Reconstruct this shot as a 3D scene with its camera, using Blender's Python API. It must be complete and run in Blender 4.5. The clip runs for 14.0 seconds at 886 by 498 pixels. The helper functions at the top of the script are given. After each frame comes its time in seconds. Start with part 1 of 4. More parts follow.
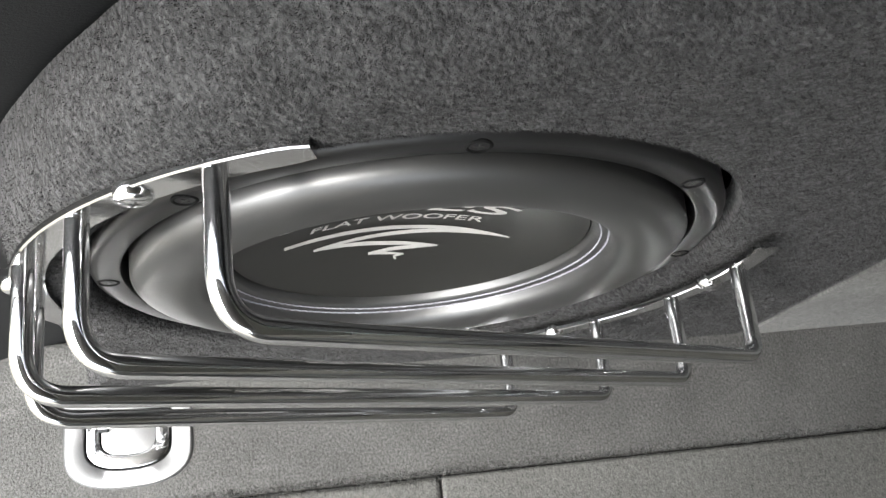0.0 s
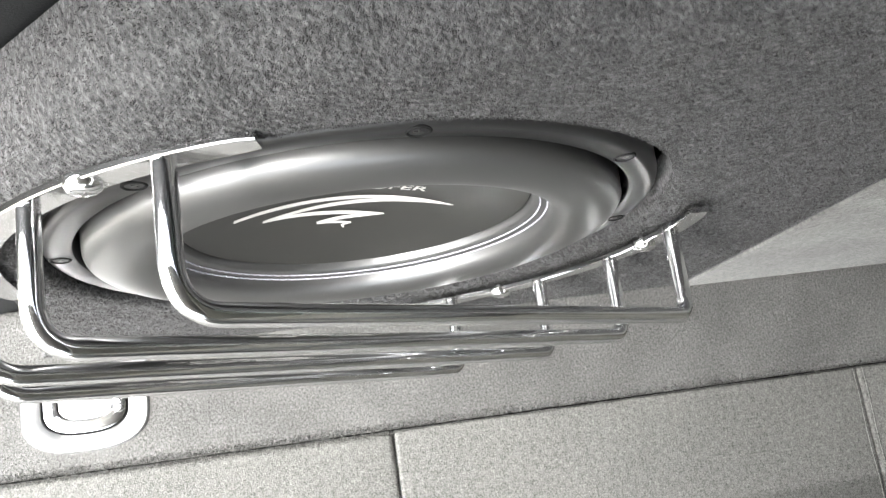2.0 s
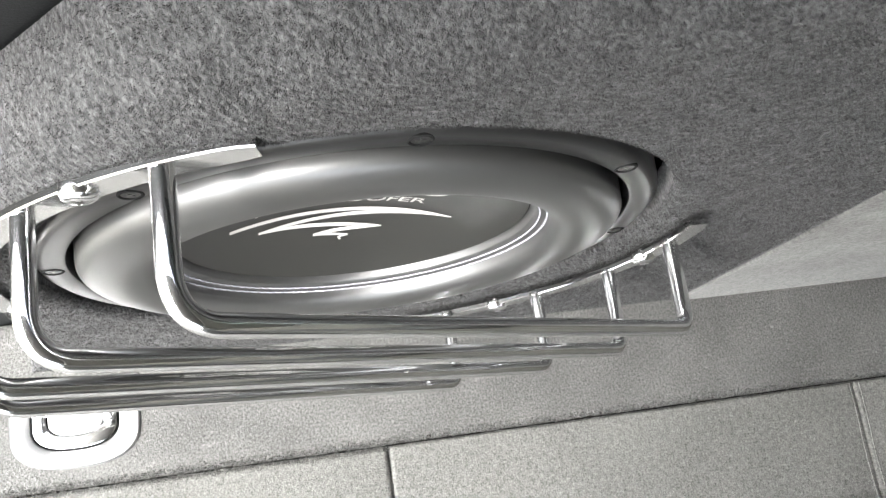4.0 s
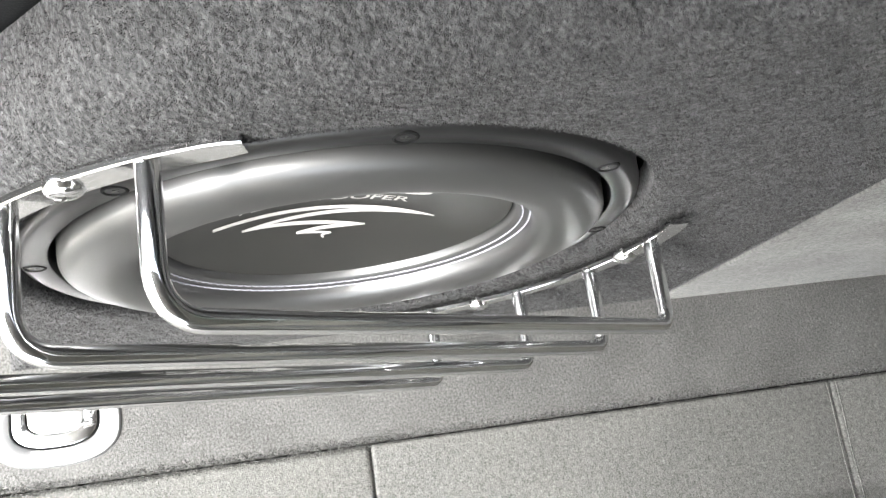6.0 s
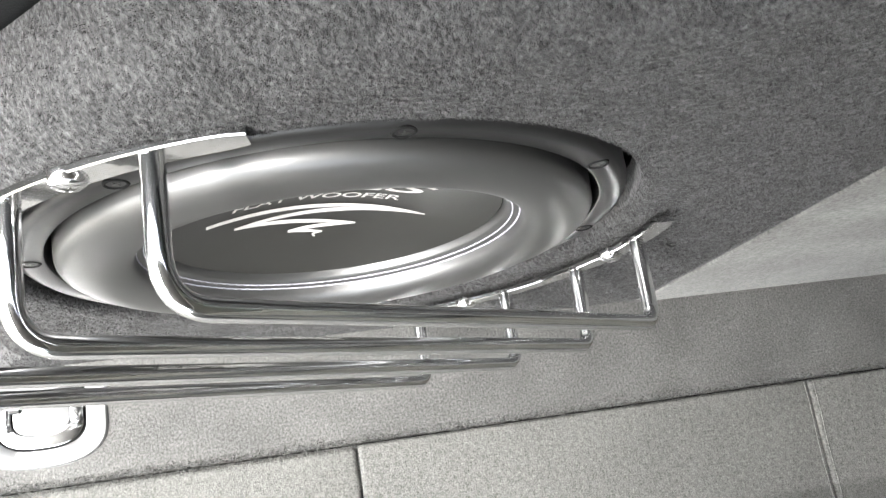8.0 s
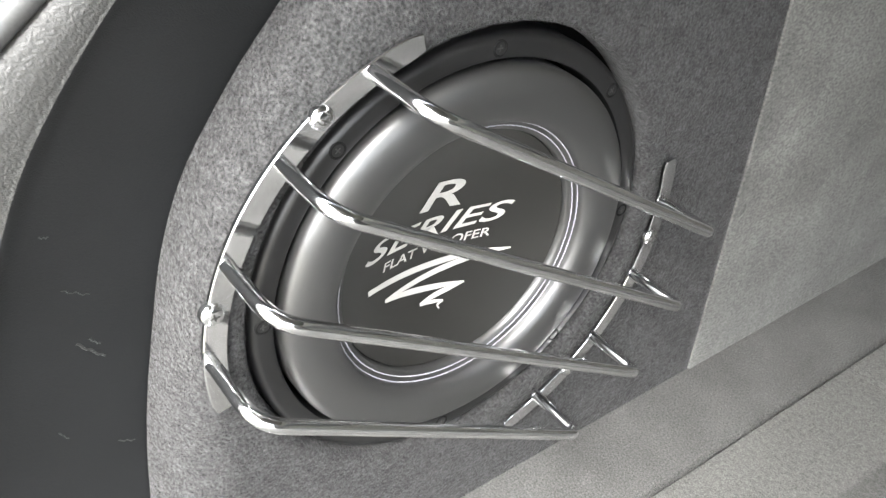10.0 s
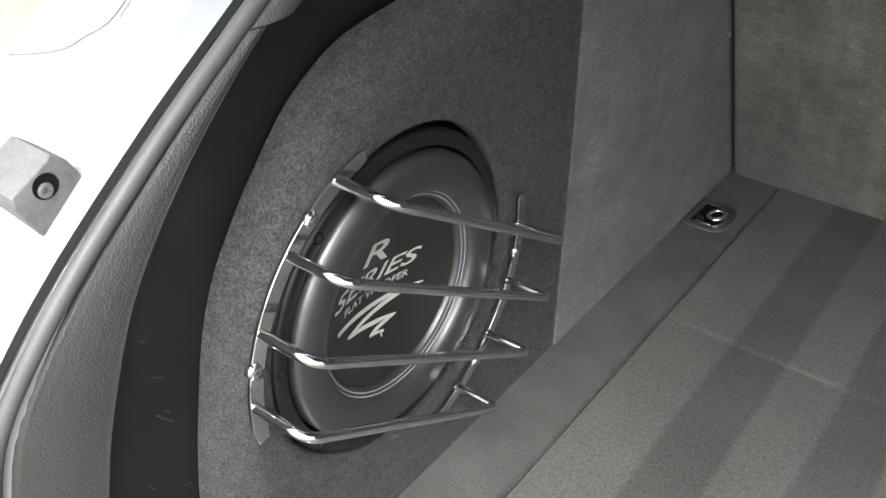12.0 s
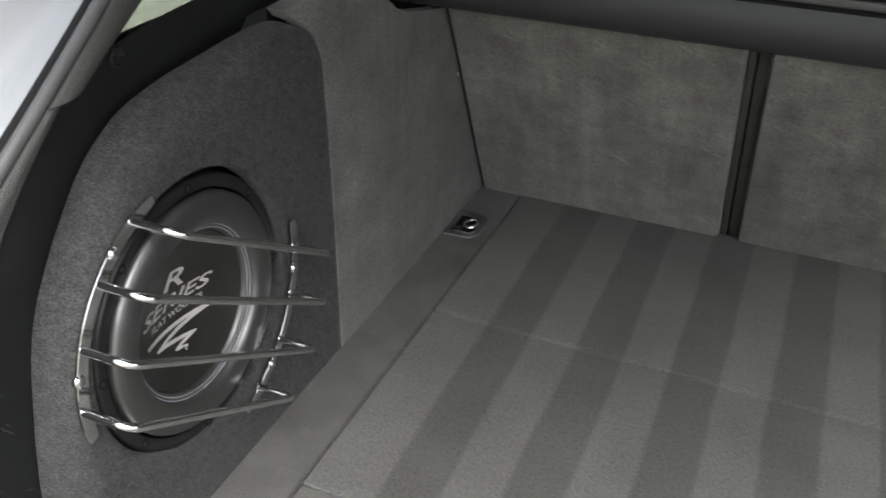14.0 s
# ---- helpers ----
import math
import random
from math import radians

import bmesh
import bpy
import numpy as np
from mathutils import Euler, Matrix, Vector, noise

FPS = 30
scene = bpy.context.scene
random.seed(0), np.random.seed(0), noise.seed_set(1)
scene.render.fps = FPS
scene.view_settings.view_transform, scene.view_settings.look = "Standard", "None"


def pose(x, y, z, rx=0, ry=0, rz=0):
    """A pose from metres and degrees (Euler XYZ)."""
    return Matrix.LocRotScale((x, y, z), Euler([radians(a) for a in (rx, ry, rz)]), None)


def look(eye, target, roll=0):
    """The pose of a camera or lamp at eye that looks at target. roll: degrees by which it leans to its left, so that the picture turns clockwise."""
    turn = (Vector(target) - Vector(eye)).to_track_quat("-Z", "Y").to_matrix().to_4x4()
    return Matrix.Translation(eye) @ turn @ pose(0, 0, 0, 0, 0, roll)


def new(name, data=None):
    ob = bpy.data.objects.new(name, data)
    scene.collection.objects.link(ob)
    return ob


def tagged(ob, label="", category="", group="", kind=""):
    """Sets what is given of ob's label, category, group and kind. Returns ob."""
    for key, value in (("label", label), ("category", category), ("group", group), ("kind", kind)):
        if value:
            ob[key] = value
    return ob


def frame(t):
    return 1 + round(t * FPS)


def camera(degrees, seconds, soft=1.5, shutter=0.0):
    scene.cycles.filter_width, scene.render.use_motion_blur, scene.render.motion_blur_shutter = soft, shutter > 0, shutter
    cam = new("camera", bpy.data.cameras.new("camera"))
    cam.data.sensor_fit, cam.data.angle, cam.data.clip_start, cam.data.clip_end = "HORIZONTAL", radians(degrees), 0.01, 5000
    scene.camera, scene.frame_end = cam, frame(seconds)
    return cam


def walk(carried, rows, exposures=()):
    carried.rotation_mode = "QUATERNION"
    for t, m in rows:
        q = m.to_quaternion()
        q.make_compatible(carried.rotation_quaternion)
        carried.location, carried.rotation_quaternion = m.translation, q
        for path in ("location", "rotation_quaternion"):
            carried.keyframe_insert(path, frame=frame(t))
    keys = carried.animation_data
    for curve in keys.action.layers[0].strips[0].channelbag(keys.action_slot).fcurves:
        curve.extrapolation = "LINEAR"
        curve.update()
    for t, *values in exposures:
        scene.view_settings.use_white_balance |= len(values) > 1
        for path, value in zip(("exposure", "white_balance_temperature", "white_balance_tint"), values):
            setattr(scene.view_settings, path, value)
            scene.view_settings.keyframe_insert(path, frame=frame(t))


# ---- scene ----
from mathutils.bvhtree import BVHTree

# ---- camera ----
cam = camera(53.0, 14.0, soft=1.3, shutter=0.35)


def aim(x, y, z, yaw, pitch, roll):
    """Eye, yaw to the left from +y, pitch up, roll about the line of sight."""
    return pose(x, y, z, 90 + pitch, 0, yaw) @ pose(0, 0, 0, 0, 0, roll)


PATH = [
    (0.0, 0.0303, -0.0685, 0.5948, 64.78, -71.05, 19.91),
    (0.5, 0.0265, -0.0643, 0.6047, 59.86, -73.01, 23.97),
    (1.0, 0.0246, -0.0684, 0.6101, 54.38, -74.07, 29.09),
    (1.5, 0.0238, -0.0668, 0.6132, 50.46, -73.95, 32.60),
    (2.0, 0.0234, -0.0664, 0.6122, 50.78, -72.99, 32.16),
    (2.5, 0.0239, -0.0683, 0.6102, 51.36, -72.39, 31.28),
    (5.0, 0.0238, -0.0701, 0.6067, 49.53, -71.47, 33.72),
    (5.5, 0.0246, -0.0706, 0.6067, 48.22, -71.27, 35.03),
    (6.0, 0.0253, -0.0714, 0.6083, 47.66, -71.00, 35.37),
    (6.5, 0.0253, -0.0738, 0.6099, 47.39, -70.70, 35.62),
    (7.0, 0.0273, -0.0735, 0.6110, 46.38, -70.28, 36.64),
    (7.5, 0.0274, -0.0759, 0.6096, 45.80, -70.06, 37.23),
    (8.0, 0.0317, -0.0802, 0.6115, 45.16, -69.54, 37.70),
    (8.2, 0.0322, -0.0859, 0.5996, 46.13, -65.36, 35.04),
    (8.5, 0.0586, -0.1116, 0.5741, 53.53, -54.52, 18.48),
    (8.7, 0.0790, -0.1384, 0.5589, 53.86, -50.15, 13.23),
    (9.0, 0.1183, -0.1879, 0.5318, 54.23, -46.06, 8.15),
    (9.2, 0.1465, -0.2139, 0.5186, 54.14, -43.06, 5.24),
    (11.3, 0.2829, -0.3815, 0.5926, 49.79, -33.30, 2.21),
    (11.5, 0.2830, -0.3979, 0.6108, 45.48, -35.10, 2.98),
    (12.0, 0.2780, -0.4514, 0.6393, 36.82, -34.20, 0.66),
    (12.5, 0.3000, -0.4856, 0.6595, 32.34, -32.66, 1.27),
    (13.0, 0.3237, -0.5252, 0.6962, 29.65, -31.18, 2.15),
    (13.5, 0.3484, -0.5554, 0.7089, 26.36, -30.68, 1.76),
    (14.0, 0.3988, -0.5720, 0.7146, 22.71, -31.46, 1.13),
]
EXPOSURES = [(t, stops, 6450, 7.8) for t, stops in ((0.0, 2.4), (0.5, 3.0), (1.0, 3.1), (1.6, 3.32), (2.2, 3.36), (8.0, 3.36), (8.5, 3.38), (9.2, 3.45), (11.3, 2.3), (12.0, 2.0), (12.5, 1.64), (13.0, 1.49), (13.5, 1.55), (14.0, 1.64))]
walk(cam, [(t, aim(*row)) for t, *row in PATH], EXPOSURES)

# ---- world and light ----
SUN_UP, SUN_TURN = 55.0, 150.0
world = bpy.data.worlds.new("sky")
scene.world = world
world.use_nodes = True
wn = world.node_tree.nodes
sky = wn.new("ShaderNodeTexSky")
sky.sky_type = "NISHITA"
sky.sun_disc = False
sky.sun_elevation, sky.sun_rotation = radians(SUN_UP), radians(SUN_TURN)
sky.dust_density, sky.ozone_density = 4.0, 0.6
wn["Background"].inputs["Strength"].default_value = 0.15
veil = wn.new("ShaderNodeHueSaturation")
veil.inputs["Saturation"].default_value = 0.34
world.node_tree.links.new(sky.outputs[0], veil.inputs["Color"])
world.node_tree.links.new(veil.outputs[0], wn["Background"].inputs["Color"])
sun_data = bpy.data.lights.new("sun", "SUN")
sun_data.energy, sun_data.angle, sun_data.color = 1.8, radians(36), (1.0, 0.985, 0.96)
sun = new("sun", sun_data)
a, e = radians(SUN_TURN), radians(SUN_UP)
sun.matrix_world = look((math.sin(a) * math.cos(e) * 8, math.cos(a) * math.cos(e) * 8, math.sin(e) * 8), (0, 0, 0))


# ---- materials ----
def material(name, colour, rough=0.6, metal=0.0, fine=0.0, fine_size=400.0, blotch=0.0, blotch_size=12.0, bump=0.0,
             bump_size=300.0, sheen=0.0, coat=0.0, stretch=(1, 1, 1), spec=0.5):
    """A node material: base colour varied at two scales, with a fine relief."""
    m = bpy.data.materials.new(name)
    m.use_nodes = True
    n, l = m.node_tree.nodes, m.node_tree.links
    b = n["Principled BSDF"]
    b.inputs["Roughness"].default_value, b.inputs["Metallic"].default_value = rough, metal
    b.inputs["Specular IOR Level"].default_value = spec
    b.inputs["Sheen Weight"].default_value, b.inputs["Sheen Roughness"].default_value = sheen, 0.5
    b.inputs["Coat Weight"].default_value, b.inputs["Coat Roughness"].default_value = coat, 0.05
    b.inputs["Base Color"].default_value = (*colour, 1)
    coord = n.new("ShaderNodeTexCoord")
    grid = n.new("ShaderNodeMapping")
    grid.inputs["Scale"].default_value = stretch
    l.new(coord.outputs["Object"], grid.inputs["Vector"])

    def noise_at(size, detail):
        t = n.new("ShaderNodeTexNoise")
        t.inputs["Scale"].default_value, t.inputs["Detail"].default_value = size, detail
        l.new(grid.outputs[0], t.inputs["Vector"])
        return t.outputs["Fac"]

    def scaled(value, amount):
        k = n.new("ShaderNodeMapRange")
        k.inputs["From Min"].default_value, k.inputs["From Max"].default_value = 0.25, 0.75
        k.inputs["To Min"].default_value, k.inputs["To Max"].default_value = 1 - amount, 1 + amount
        l.new(value, k.inputs["Value"])
        return k.outputs[0]

    factor = None
    for size, amount, detail in ((fine_size, fine, 2), (blotch_size, blotch, 3)):
        if amount:
            f = scaled(noise_at(size, detail), amount)
            if factor is not None:
                mul = n.new("ShaderNodeMath")
                mul.operation = "MULTIPLY"
                l.new(factor, mul.inputs[0])
                l.new(f, mul.inputs[1])
                f = mul.outputs[0]
            factor = f
    if factor is not None:
        tint = n.new("ShaderNodeVectorMath")
        tint.operation = "SCALE"
        tint.inputs[0].default_value = colour
        l.new(factor, tint.inputs["Scale"])
        l.new(tint.outputs[0], b.inputs["Base Color"])
    if bump:
        bp = n.new("ShaderNodeBump")
        bp.inputs["Strength"].default_value, bp.inputs["Distance"].default_value = bump, 0.002
        l.new(noise_at(bump_size, 4), bp.inputs["Height"])
        l.new(bp.outputs[0], b.inputs["Normal"])
    return m


def fibre_tone(m, amount):
    """Lets every fibre differ a little in tone."""
    n, l = m.node_tree.nodes, m.node_tree.links
    b = n["Principled BSDF"]
    source = b.inputs["Base Color"].links[0].from_socket
    geo = n.new("ShaderNodeNewGeometry")
    k = n.new("ShaderNodeMapRange")
    k.inputs["To Min"].default_value, k.inputs["To Max"].default_value = 1 - amount, 1 + amount
    l.new(geo.outputs["Random Per Island"], k.inputs["Value"])
    mul = n.new("ShaderNodeVectorMath")
    mul.operation = "SCALE"
    l.new(source, mul.inputs[0])
    l.new(k.outputs[0], mul.inputs["Scale"])
    l.new(mul.outputs[0], b.inputs["Base Color"])


def hazed(m, share, rough):
    """Adds the wide soft sheen of fine polishing scratches to a mirror finish."""
    n, l = m.node_tree.nodes, m.node_tree.links
    b, out = n["Principled BSDF"], n["Material Output"]
    haze, mix = n.new("ShaderNodeBsdfPrincipled"), n.new("ShaderNodeMixShader")
    haze.inputs["Base Color"].default_value = b.inputs["Base Color"].default_value
    haze.inputs["Metallic"].default_value, haze.inputs["Roughness"].default_value = 1.0, rough
    mix.inputs[0].default_value = share
    l.new(b.outputs[0], mix.inputs[1])
    l.new(haze.outputs[0], mix.inputs[2])
    l.new(mix.outputs[0], out.inputs["Surface"])


def scuffs(m, amount, scale, turn, rare):
    """Pale rubbed marks, each long in one direction and seldom."""
    n, l = m.node_tree.nodes, m.node_tree.links
    b = n["Principled BSDF"]
    source = b.inputs["Base Color"].links[0].from_socket
    coord, grid, t, k = n.new("ShaderNodeTexCoord"), n.new("ShaderNodeMapping"), n.new("ShaderNodeTexNoise"), n.new("ShaderNodeMapRange")
    grid.vector_type = "TEXTURE"
    grid.inputs["Rotation"].default_value = [radians(a) for a in turn]
    grid.inputs["Scale"].default_value = scale
    t.inputs["Scale"].default_value, t.inputs["Detail"].default_value, t.inputs["Roughness"].default_value = 1.0, 3.0, 0.65
    l.new(coord.outputs["Object"], grid.inputs["Vector"])
    l.new(grid.outputs[0], t.inputs["Vector"])
    k.inputs["From Min"].default_value, k.inputs["From Max"].default_value = rare, rare + 0.12
    k.inputs["To Min"].default_value, k.inputs["To Max"].default_value = 1.0, 1 + amount
    l.new(t.outputs["Fac"], k.inputs["Value"])
    mul = n.new("ShaderNodeVectorMath")
    mul.operation = "SCALE"
    l.new(source, mul.inputs[0])
    l.new(k.outputs[0], mul.inputs["Scale"])
    l.new(mul.outputs[0], b.inputs["Base Color"])


def streaks(m, amount, scale):
    """Brushed streaks of tone, long in one direction."""
    n, l = m.node_tree.nodes, m.node_tree.links
    b = n["Principled BSDF"]
    source = b.inputs["Base Color"].links[0].from_socket
    coord, grid, t = n.new("ShaderNodeTexCoord"), n.new("ShaderNodeMapping"), n.new("ShaderNodeTexNoise")
    grid.inputs["Scale"].default_value = scale
    t.inputs["Scale"].default_value, t.inputs["Detail"].default_value = 1.0, 5.0
    l.new(coord.outputs["Object"], grid.inputs["Vector"])
    l.new(grid.outputs[0], t.inputs["Vector"])
    k = n.new("ShaderNodeMapRange")
    k.inputs["From Min"].default_value, k.inputs["From Max"].default_value = 0.3, 0.7
    k.inputs["To Min"].default_value, k.inputs["To Max"].default_value = 1 - amount, 1 + amount
    l.new(t.outputs["Fac"], k.inputs["Value"])
    mul = n.new("ShaderNodeVectorMath")
    mul.operation = "SCALE"
    l.new(source, mul.inputs[0])
    l.new(k.outputs[0], mul.inputs["Scale"])
    l.new(mul.outputs[0], b.inputs["Base Color"])


M_PILE = material("charcoal_carpet", (0.0382, 0.0378, 0.0383), 0.95, fine=0.60, fine_size=560, blotch=0.25, blotch_size=110, bump=1.0, bump_size=450, sheen=0.10, spec=0.1)
M_FELT = material("grey_felt", (0.105, 0.104, 0.099), 0.95, fine=0.45, fine_size=600, blotch=0.26, blotch_size=18, bump=0.4, bump_size=1300, sheen=0.1, spec=0.1, stretch=(1.0, 0.6, 1.0))
M_SEAT = material("seat_felt", (0.124, 0.120, 0.107), 0.95, fine=0.32, fine_size=420, blotch=0.36, blotch_size=14, bump=0.5, bump_size=900, sheen=0.2, spec=0.15, stretch=(1.0, 0.6, 0.6))
M_DARK = material("dark_plastic", (0.0115, 0.0122, 0.013), 0.6, spec=0.32, fine=0.15, fine_size=900, blotch=0.15, blotch_size=20, bump=0.15, bump_size=1200)
# Seal flap rubber, near black so that it also carries the fold's shade.
M_FOLD_SHADE = material("fold_shade_rubber", (0.011, 0.011, 0.011), 0.85, spec=0.15, fine=0.15, fine_size=600, blotch=0.1, blotch_size=30, bump=0.05, bump_size=1500)
M_TRIM = material("grained_plastic", (0.042, 0.042, 0.0408), 0.42, fine=0.12, fine_size=600, blotch=0.12, blotch_size=15, bump=0.42, bump_size=720)
M_RUBBER = material("seal_rubber", (0.072, 0.072, 0.072), 0.5, fine=0.15, fine_size=600, blotch=0.1, blotch_size=30, bump=0.05, bump_size=1500)
M_PAINT = material("silver_white_paint", (0.25, 0.258, 0.268), 0.3, fine=0.01, fine_size=900, blotch=0.03, blotch_size=6, coat=0.6)
M_CHROME = material("chrome", (0.84, 0.84, 0.85), 0.045, 1.0, fine=0.03, fine_size=900, blotch=0.05, blotch_size=90, bump=0.01, bump_size=400)
M_FRAME = material("gloss_black_plastic", (0.009, 0.009, 0.0093), 0.38, fine=0.1, fine_size=900, blotch=0.1, blotch_size=50, bump=0.03, bump_size=900)
M_SCREW = material("blackened_steel", (0.11, 0.11, 0.107), 0.33, 0.8, fine=0.2, fine_size=900, blotch=0.2, blotch_size=200)
M_SURROUND = material("satin_rubber", (0.010, 0.010, 0.0098), 0.45, spec=1.0, fine=0.1, fine_size=800, blotch=0.1, blotch_size=40, bump=0.02, bump_size=1200)
M_CONE = material("matt_cone", (0.012, 0.0117, 0.0105), 0.40, spec=0.6, fine=0.06, fine_size=900, blotch=0.1, blotch_size=25, bump=0.03, bump_size=900)
M_SURROUND.node_tree.nodes["Principled BSDF"].inputs["IOR"].default_value = 1.74
M_CONE.node_tree.nodes["Principled BSDF"].inputs["IOR"].default_value = 1.6
M_THREAD = material("white_thread", (0.42, 0.42, 0.47), 0.8, fine=0.1, fine_size=1500, bump=0.3, bump_size=2000)
M_PRINT = material("silver_print", (0.55, 0.54, 0.52), 0.45, 0.2, fine=0.06, fine_size=700)
M_SATIN = material("satin_grey_plastic", (0.30, 0.30, 0.304), 0.36, 0.9, fine=0.04, fine_size=900, bump=0.04, bump_size=900)
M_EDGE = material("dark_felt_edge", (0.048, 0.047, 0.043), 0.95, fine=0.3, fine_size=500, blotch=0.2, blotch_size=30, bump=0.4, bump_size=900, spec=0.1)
M_BLACK = material("black_recess", (0.008, 0.008, 0.008), 0.8, spec=0.1, fine=0.2, fine_size=300)
M_VINYL = material("black_vinyl", (0.028, 0.0285, 0.029), 0.5, fine=0.25, fine_size=1100, blotch=0.1, blotch_size=12, bump=0.35, bump_size=1400)
M_GROUND = material("concrete", (0.20, 0.185, 0.15), 0.9, fine=0.2, fine_size=60, blotch=0.15, blotch_size=2, bump=0.3, bump_size=90)
M_TYRE = material("tyre_rubber", (0.014, 0.014, 0.014), 0.6, fine=0.25, fine_size=200, blotch=0.2, blotch_size=20, bump=0.2, bump_size=300)
M_ALLOY = material("wheel_alloy", (0.5, 0.5, 0.5), 0.35, 0.8, fine=0.05, fine_size=100)
M_BLOCK = material("grey_block_plastic", (0.14, 0.14, 0.139), 0.6, fine=0.12, fine_size=300, blotch=0.2, blotch_size=60, bump=0.2, bump_size=500)
M_LINER = material("headliner", (0.13, 0.13, 0.125), 0.95, fine=0.1, fine_size=500, blotch=0.05, blotch_size=10, bump=0.3, bump_size=900)


def striped_carpet():
    """Loop carpet whose pile was brushed in lanes along y, so that every second lane looks darker."""
    m = material("brushed_carpet", (0.094, 0.092, 0.087), 0.95, bump=0.5, bump_size=1300, sheen=0.1, spec=0.1)
    n, l = m.node_tree.nodes, m.node_tree.links
    b = n["Principled BSDF"]
    coord = n.new("ShaderNodeTexCoord")
    wob = n.new("ShaderNodeTexNoise")
    wob.inputs["Scale"].default_value = 5.0
    l.new(coord.outputs["Object"], wob.inputs["Vector"])
    sep = n.new("ShaderNodeSeparateXYZ")
    l.new(coord.outputs["Object"], sep.inputs[0])

    def op(kind, p, q):
        k = n.new("ShaderNodeMath")
        k.operation = kind
        for i, v in enumerate((p, q)):
            if isinstance(v, float):
                k.inputs[i].default_value = v
            else:
                l.new(v, k.inputs[i])
        return k.outputs[0]

    x = op("ADD", sep.outputs[0], op("MULTIPLY", op("SUBTRACT", wob.outputs["Fac"], 0.5), 0.012))
    wave = op("SINE", op("MULTIPLY", op("ADD", x, -0.080), 2 * math.pi / 0.123), 0.0)
    lane = n.new("ShaderNodeMapRange")
    lane.interpolation_type = "SMOOTHSTEP"
    lane.inputs["From Min"].default_value, lane.inputs["From Max"].default_value = -0.2, 0.2
    lane.inputs["To Min"].default_value, lane.inputs["To Max"].default_value = 1.0, 0.68
    l.new(wave, lane.inputs["Value"])
    start = n.new("ShaderNodeMapRange")
    start.inputs["From Min"].default_value, start.inputs["From Max"].default_value = 0.05, 0.065
    l.new(sep.outputs[0], start.inputs["Value"])
    grain = n.new("ShaderNodeTexNoise")
    grain.inputs["Scale"].default_value, grain.inputs["Detail"].default_value = 750.0, 4.0
    l.new(coord.outputs["Object"], grain.inputs["Vector"])
    speck = n.new("ShaderNodeTexNoise")
    speck.inputs["Scale"].default_value, speck.inputs["Detail"].default_value = 260.0, 2.0
    l.new(coord.outputs["Object"], speck.inputs["Vector"])
    blot = n.new("ShaderNodeTexNoise")
    blot.inputs["Scale"].default_value = 9.0
    l.new(coord.outputs["Object"], blot.inputs["Vector"])
    lanes = op("ADD", 1.0, op("MULTIPLY", op("SUBTRACT", lane.outputs[0], 1.0), start.outputs[0]))
    tone = op("MULTIPLY", lanes, op("ADD", -0.85, op("ADD", op("ADD", op("MULTIPLY", grain.outputs["Fac"], 2.2), op("MULTIPLY", speck.outputs["Fac"], 1.0)), op("MULTIPLY", blot.outputs["Fac"], 0.5))))
    tint = n.new("ShaderNodeVectorMath")
    tint.operation = "SCALE"
    tint.inputs[0].default_value = (0.0945, 0.0936, 0.0890)
    l.new(tone, tint.inputs["Scale"])
    l.new(tint.outputs[0], b.inputs["Base Color"])
    return m


M_TINT = material("tinted_glass", (0.47, 0.55, 0.49), 0.02)
M_TINT.node_tree.nodes["Principled BSDF"].inputs["Transmission Weight"].default_value = 1.0
M_FLOOR = striped_carpet()
M_STRIP = material("strip_carpet", (0.0765, 0.0759, 0.0735), 0.95, fine=0.54, fine_size=700, blotch=0.20, blotch_size=18, bump=0.5, bump_size=1300, sheen=0.1, spec=0.1)
hazed(M_CHROME, 0.13, 0.28)
streaks(M_SEAT, 0.12, (70, 10, 12))
streaks(M_SEAT, 0.13, (6, 14, 22))
streaks(M_SEAT, 0.13, (26, 26, 40))
scuffs(M_SEAT, 0.32, (0.05, 0.05, 0.009), (0, 25, 0), 0.60)
scuffs(M_STRIP, 0.25, (0.012, 0.045, 0.02), (0, 0, 8), 0.60)
scuffs(M_FELT, 0.30, (0.02, 0.035, 0.008), (35, 0, 0), 0.62)
streaks(M_FELT, 0.10, (20, 60, 10))
for soft_one, spread in ((M_PILE, 0.3), (M_STRIP, 0.5), (M_FLOOR, 0.5)):
    fibre_tone(soft_one, spread)


# ---- builders ----
def mesh_of(name, verts, faces, mat, smooth=True):
    me = bpy.data.meshes.new(name)
    me.from_pydata([tuple(v) for v in verts], [], faces)
    me.materials.append(mat)
    bm = bmesh.new()
    bm.from_mesh(me)
    bmesh.ops.remove_doubles(bm, verts=bm.verts, dist=1e-6)
    bmesh.ops.recalc_face_normals(bm, faces=bm.faces)
    bm.to_mesh(me)
    bm.free()
    if smooth:
        me.shade_smooth()
        me.set_sharp_from_angle(angle=radians(38))
    return me


def thing(name, label="", category="", group="", kind="", me=None, at=(0, 0, 0)):
    ob = new(name, me)
    ob.location = at
    return tagged(ob, label, category, group, kind)


def part(name, me, parent, label="", m=None):
    ob = new(name, me)
    ob.parent = parent
    if m is not None:
        ob.matrix_basis = m
    return tagged(ob, label)


